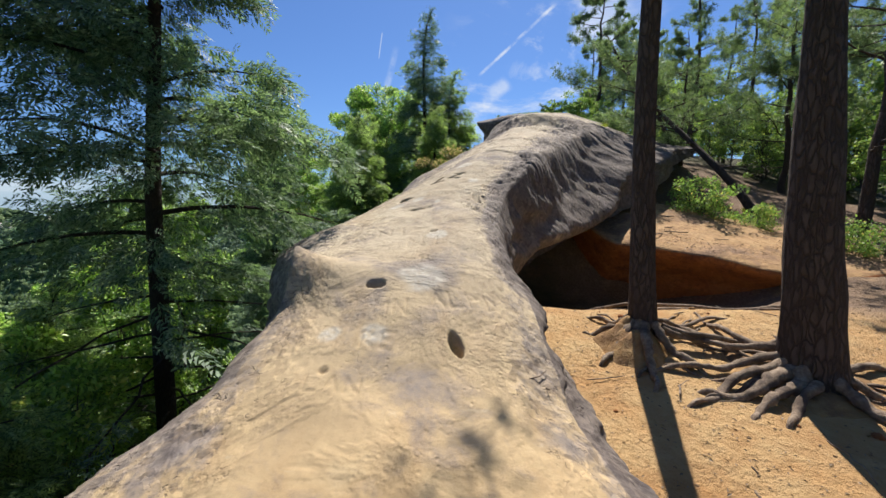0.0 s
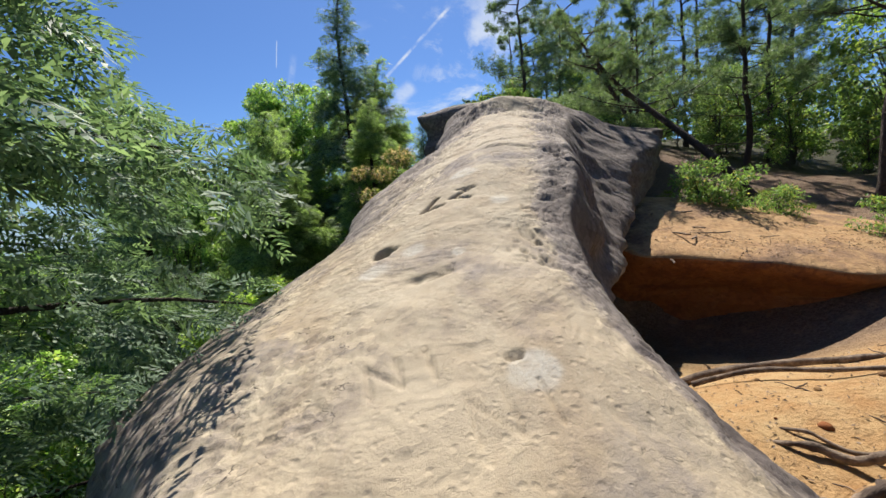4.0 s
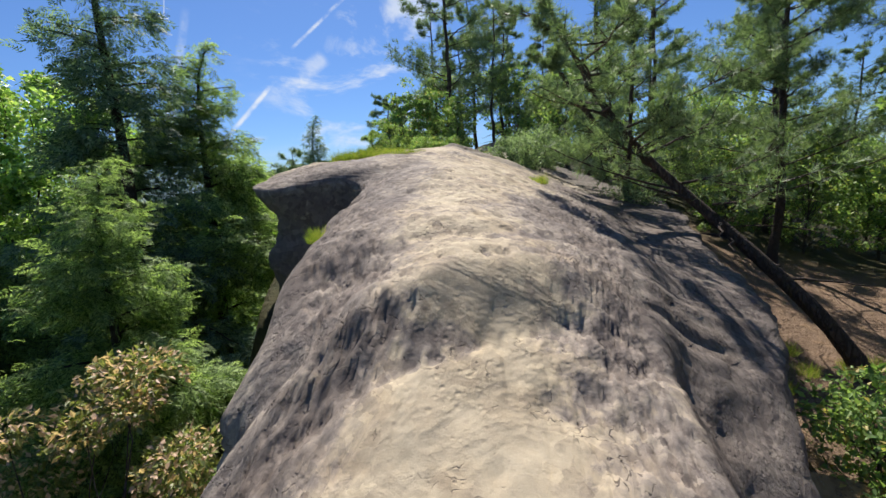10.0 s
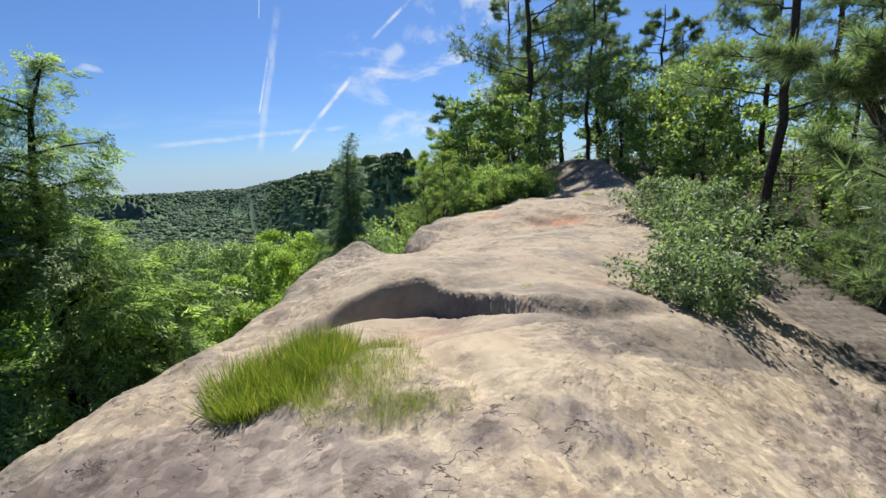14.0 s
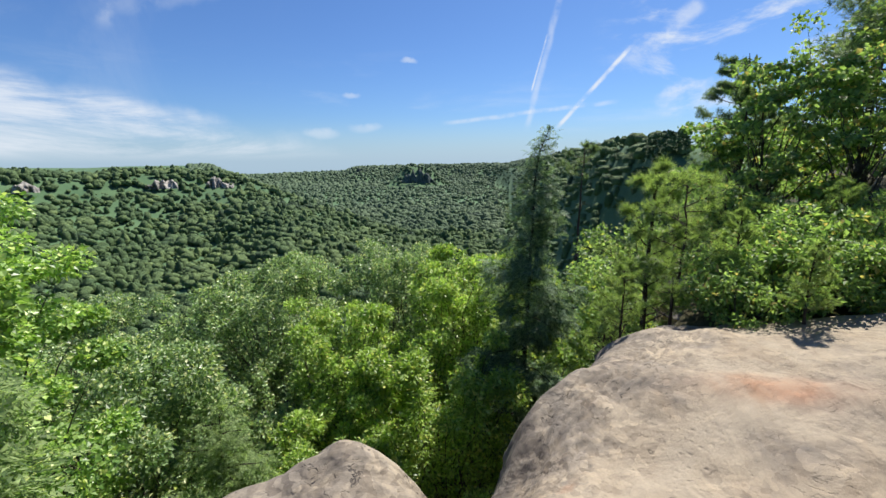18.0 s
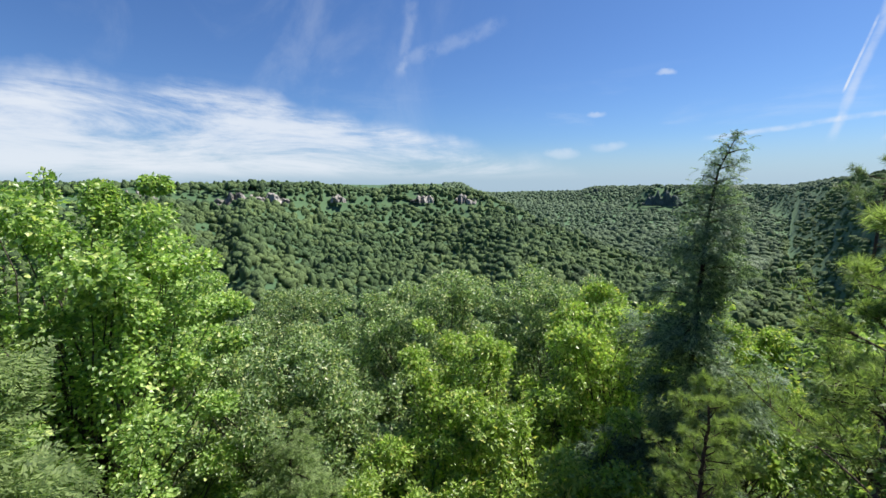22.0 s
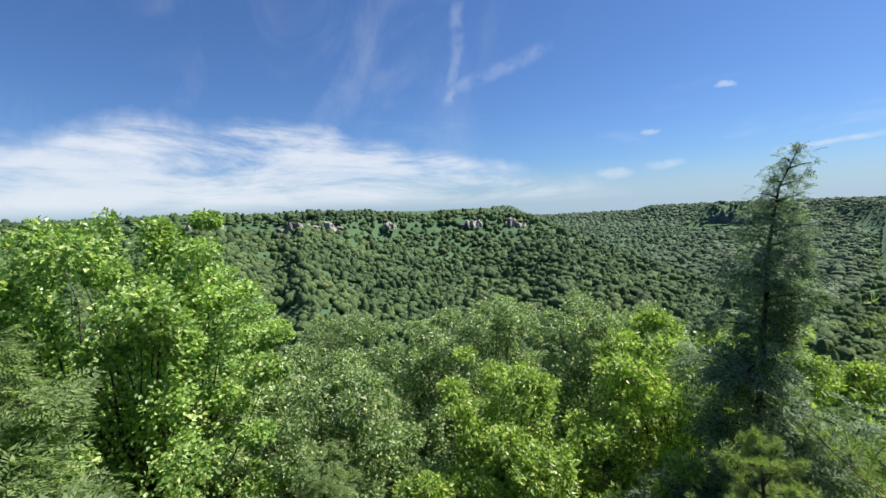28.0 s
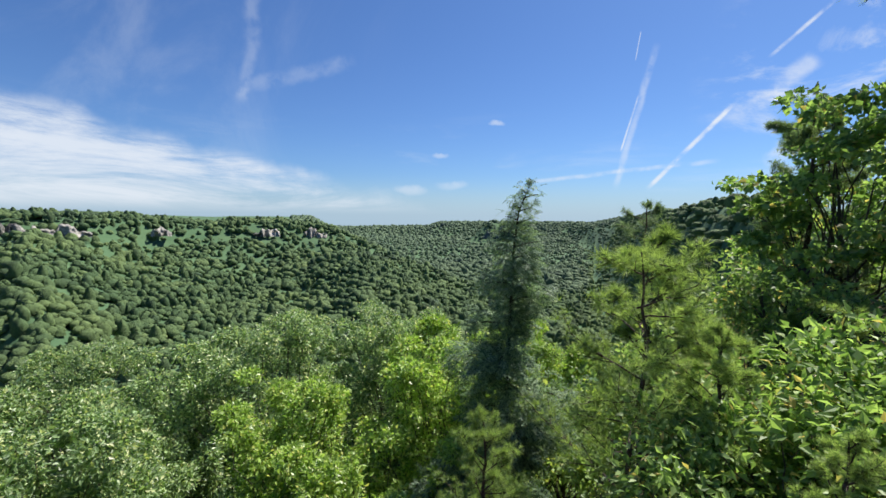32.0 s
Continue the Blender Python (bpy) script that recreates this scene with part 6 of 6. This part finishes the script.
# roots, grass and small things -----------------------------------------------------
def roots(tree_x, tree_y, ways, label):
    """Bare roots running out over the sand from a trunk."""
    g = np.random.default_rng(int(tree_x * 100))
    root = base("tree_roots", tree_x, tree_y, float(ground_height(tree_x, tree_y)) - 0.05, label, "roots", "bare roots")
    more = [(a + 13 + 9 * (i % 3), 0.8 * n, 0.4 * r, 0.6 * h) for i, (a, n, r, h) in enumerate(ways[::2])]
    for ang, length, r, lift in ways + more:
        n = 26
        s = np.linspace(0, 1, n)
        a = radians(ang) + np.cumsum(g.normal(0, 0.10, n))
        xy = np.cumsum(np.stack([np.cos(a), np.sin(a)], -1) * (length / n), 0) + [0.12 * math.cos(radians(ang)), 0.12 * math.sin(radians(ang))]
        gzs = ground_height(xy[:, 0] + tree_x, xy[:, 1] + tree_y) - (ground_height(tree_x, tree_y) - 0.05)
        z = gzs + lift * (1 - s) ** 2.2 + r * 0.12 + 0.03 * np.sin(s * 11 + ang) - 0.10 * sstep(s, 0.85, 1.0)
        rad = 0.5 * r * (1 - s) ** 0.6 * (1 + 0.18 * g.normal(0, 1, n)) + 0.008
        v, f = tube(np.concatenate([xy, z[:, None]], 1), np.maximum(rad, 0.006), 11, 0.3, ang)
        solid("root", v, f, ROOT, root)
    return root


roots(2.1, 4.95, [(250, 0.9, 0.10, 0.3), (200, 0.75, 0.09, 0.28), (160, 0.6, 0.08, 0.25), (290, 0.7, 0.09, 0.25), (330, 1.6, 0.06, 0.22), (350, 1.9, 0.05, 0.25), (20, 1.7, 0.045, 0.2), (120, 0.8, 0.06, 0.2), (60, 1.1, 0.05, 0.18), (225, 0.5, 0.10, 0.3)], "gnarled bare roots clasping a mound of orange sand")
roots(3.42, 4.3, [(180, 1.5, 0.11, 0.2), (205, 1.2, 0.13, 0.18), (165, 1.7, 0.07, 0.2), (235, 1.1, 0.12, 0.18), (262, 1.0, 0.10, 0.16), (290, 1.2, 0.11, 0.15), (320, 1.0, 0.09, 0.15), (140, 1.8, 0.06, 0.25), (110, 1.6, 0.07, 0.2), (75, 1.4, 0.06, 0.2), (15, 1.3, 0.09, 0.15), (190, 0.8, 0.06, 0.24)], "thick weathered bare roots spreading over the sand")


def mound(x, y, r, h, mat, label, seed):
    g = np.linspace(0, 1, 22)[:, None]
    k = np.linspace(0, 2 * np.pi, 40, endpoint=False)[None, :]
    X, Y = x + r * g * np.cos(k) * (1 + 0.15 * np.sin(3 * k + seed)), y + r * g * np.sin(k)
    Z = ground_height(X, Y) - 0.05 + h * (1 - sstep(g, 0.1, 1.0)) * (1 + 0.5 * fbm2(X, Y, 4, 3, seed)) + 0.05 * fbm2(X, Y, 9, 3, seed) * (1 - g)
    ob = solid("sand_mound", np.stack([X, Y, Z], -1).reshape(-1, 3), grid_faces(22, 40, True)[:, ::-1], mat)
    return tagged(ob, label, "mound", "mounds")


SANDY = plain_noise("packed_sand", (0.35, 0.189, 0.07), (0.42, 0.28, 0.133), 9, bump=0.8, dist=0.05, c3=(0.21, 0.119, 0.056), s3=2.5)
mound(1.9, 4.82, 0.5, 0.34, SANDY, "mound of orange sand held by pine roots", 1)
mound(3.4, 4.35, 0.9, 0.18, SANDY, "low rise of sand under a pine trunk", 2)


def grass_tuft(name, blades, r, height, label, seed, mat=None):
    g = np.random.default_rng(seed)
    root = tagged(new(name), label, "grass", "grass tufts")
    a, q = g.uniform(0, 2 * np.pi, blades), r * np.sqrt(g.uniform(0, 1, blades))
    P = np.stack([np.cos(a) * q, np.sin(a) * q, np.zeros(blades)], -1)
    lean = np.stack([np.cos(a), np.sin(a)], -1) * g.uniform(0.0, 0.7, (blades, 1)) + g.normal(0, 0.22, (blades, 2))
    W = np.concatenate([lean, np.ones((blades, 1))], 1)
    tv = np.array([(-0.011, 0, 0), (0.011, 0, 0), (-0.008, 0.5, 0.03), (0.008, 0.5, 0.03), (0, 1.0, 0.16)])
    tf = np.array([[0, 1, 3], [0, 3, 2], [2, 3, 4]])
    ax = frames_of(W, g.normal(0, 1, (blades, 3)), g.uniform(0, 6, blades))
    v, f = spread((tv, tf), P, ax, height * g.uniform(0.45, 1.15, blades))
    tagged(solid("grass", v, f, mat or GRASS, root, False), kind="stuff")
    return root


def on_rock(ob, x, y, turn=0.0, scale=1.0, sink=0.02):
    ob.matrix_world = pose(x, y, rock_z(x, y) - sink, 0, 0, turn) @ Matrix.Scale(scale, 4)
    return ob


tuft = on_rock(grass_tuft("grass_tuft", 460, 0.20, 0.25, "bright green grass tuft in a hollow of the rock", 3), 2.75, 17.55)
g = np.random.default_rng(23)
for i in range(20):
    a, q = g.uniform(0, 6.28), math.sqrt(g.uniform(0, 1))
    x, y = 2.68 + 0.36 * q * math.cos(a), 17.45 + 0.55 * q * math.sin(a)
    on_rock(copy_thing(tuft, pose(0, 0, 0)), x, y, g.uniform(0, 360), g.uniform(0.6, 0.95))
low = on_rock(grass_tuft("grass_tuft", 420, 0.22, 0.085, "low yellow-green moss and grass at the rim of a basin", 5), 3.4, 17.45)
for i in range(64):
    y = g.uniform(16.65, 17.5)
    x = g.uniform(2.85 - 0.2 * (y - 16.6), 3.6 - 0.5 * (y - 16.65))
    on_rock(copy_thing(low, pose(0, 0, 0)), x, y, g.uniform(0, 360), g.uniform(0.5, 0.9))
for x, y, s in ((1.62, 14.35, 0.6), (1.55, 14.2, 0.5), (5.45, 15.75, 0.75), (5.5, 15.9, 0.6), (4.75, 18.2, 0.35), (9.0, 24.2, 0.6)):
    on_rock(copy_thing(tuft, pose(0, 0, 0)), x, y, x * 90, s, 0.05)
for i in range(16):                                  # grass among the shrubs
    x, y = g.uniform(6.2, 9.5), g.uniform(10.6, 14)
    c = copy_thing(tuft, pose(0, 0, 0))
    c.matrix_world = pose(x, y, gz(x, y) - 0.02, 0, 0, g.uniform(0, 360)) @ Matrix.Scale(g.uniform(0.5, 0.9), 4)


def litter():
    """Fallen needles, leaves and bark crumbs on the sand and the forest floor."""
    g = np.random.default_rng(29)
    n = 4200
    x, y = g.uniform(0.6, 5.6, n), g.uniform(0.2, 7.6, n)
    x2, y2 = g.uniform(5.5, 13, 9000), g.uniform(4, 16, 9000)
    x, y = np.concatenate([x, x2]), np.concatenate([y, y2])
    keep = x > X_RIGHT(y) + 0.05
    keep &= ~((y > 7.6) & (x < 8) & (y < 12.3))
    x, y = x[keep], y[keep]
    z = ground_height(x, y) + 0.006
    x3, y3 = g.uniform(3.2, 8.2, 5200), g.uniform(8.7, 12.2, 5200)
    z3 = np.maximum(ledge_top(x3, y3) + 0.05 * fbm2(x3, y3, 1.2, 3, 6), ground_height(x3, y3)) + 0.006
    some = (fbm2(x3, y3, 0.8, 3, 33) > -0.1) & (y3 > RIM_Y(x3) + 0.2)
    x, y, z = np.concatenate([x, x3[some]]), np.concatenate([y, y3[some]]), np.concatenate([z, z3[some]])
    P = np.stack([x, y, z], -1)
    W = np.stack([g.normal(0, 1, len(x)), g.normal(0, 1, len(x)), g.normal(0, 0.12, len(x))], -1)
    ax = frames_of(W, np.array([0, 0, 1.0]) + g.normal(0, 0.25, (len(x), 3)), g.normal(0, 0.3, len(x)))
    v, f = spread(leaf_template(0.42), P, ax, g.uniform(0.015, 0.05, len(x)))
    tagged(solid("leaf_litter", v, f, STRAW, None, False), "fallen brown needles, leaves and bark crumbs", "litter", kind="stuff")


litter()


def stick(x, y, z, turn, length, r, label, seed, tilt=0.0):
    g = np.random.default_rng(seed)
    s = np.linspace(-0.5, 0.5, 9)
    p = np.stack([s * length, np.cumsum(g.normal(0, 0.03 * length, 9)), np.cumsum(g.normal(0, 0.004, 9)) + r], -1)
    v, f = tube(p, r * (1 - 0.6 * np.abs(s + 0.2)) + 0.001, 6, 0.15, seed)
    ob = solid("fallen_stick", v, f, ROOT)
    ob.matrix_world = pose(x, y, z, 0, tilt, turn)
    return tagged(ob, label, "stick", "fallen sticks")


for i in range(26):
    x, y = g.uniform(1.3, 5.0), g.uniform(1.5, 7.0)
    stick(x, y, gz(x, y), g.uniform(0, 180), g.uniform(0.15, 0.6), g.uniform(0.004, 0.011), "thin dry stick lying on the sand", i)
for i in range(20):
    x, y = g.uniform(6.5, 12), g.uniform(6, 14)
    stick(x, y, gz(x, y), g.uniform(0, 180), g.uniform(0.3, 1.1), g.uniform(0.008, 0.02), "dry grey stick lying on the litter", i + 50)
for x, y, t, ln in ((0.5, 3.25, 40, 0.22), (0.55, 3.2, 100, 0.15), (2.3, 15.25, 20, 0.3), (2.35, 15.35, 80, 0.2), (5.4, 20.9, 30, 0.2), (4.1, 21.2, 10, 0.15), (3.1, 21.0, 60, 0.12)):
    stick(x, y, rock_z(x, y), t, ln, 0.004, "thin twig lying on the rock", int(x * 50))
for i in range(14):                                  # on the ledge beside the ridge
    x, y = g.uniform(3.6, 6.8), g.uniform(9.2, 11.6)
    stick(x, y, float(max(ledge_top(x, y), gz(x, y))) + 0.005, g.uniform(0, 180), g.uniform(0.3, 0.9), g.uniform(0.006, 0.018), "dry brown stick lying on the ledge", i + 80)
# long bare roots across the cave floor
for k, (x0, y0, x1, y1, r) in enumerate(((2.4, 7.4, 5.4, 6.3, 0.05), (2.2, 6.9, 4.8, 5.6, 0.03))):
    s = np.linspace(0, 1, 24)
    xs, ys_ = x0 + (x1 - x0) * s, y0 + (y1 - y0) * s + 0.12 * np.sin(s * 9 + k)
    v, f = tube(np.stack([xs, ys_, ground_height(xs, ys_) + 0.05 + 0.05 * np.sin(s * 7)], -1), r * (1 - 0.5 * s) * (1 + 0.1 * np.sin(s * 40)), 8, 0.15, k)
    tagged(solid("bare_root", v, f, ROOT), "long pale root crossing the cave floor", "root", "bare roots")


def pebbles():
    g = np.random.default_rng(31)
    for i in range(60):
        x, y = g.uniform(0.9, 5.0), g.uniform(2, 8.2)
        if x < float(X_RIGHT(y)) + 0.15:
            continue
        th, k = np.linspace(0.05, 3.09, 6)[:, None], np.linspace(0, 6.2832, 9, endpoint=False)[None, :]
        r = g.uniform(0.012, 0.05) * (1 + 0.2 * fbm2(th * 2, k, 1.0, 2, i))
        V = np.stack([np.sin(th) * np.cos(k) * r, np.sin(th) * np.sin(k) * r * 0.8, np.cos(th) * r * 0.6], -1)
        ob = solid("pebble", V.reshape(-1, 3), grid_faces(6, 9, True)[:, ::-1], RUST if i % 2 else SANDY)
        ob.matrix_world = pose(x, y, gz(x, y) + 0.005, 0, 0, i * 40)
        tagged(ob, "small rounded piece of orange sandstone on the sand", "pebble", "pebbles")


pebbles()
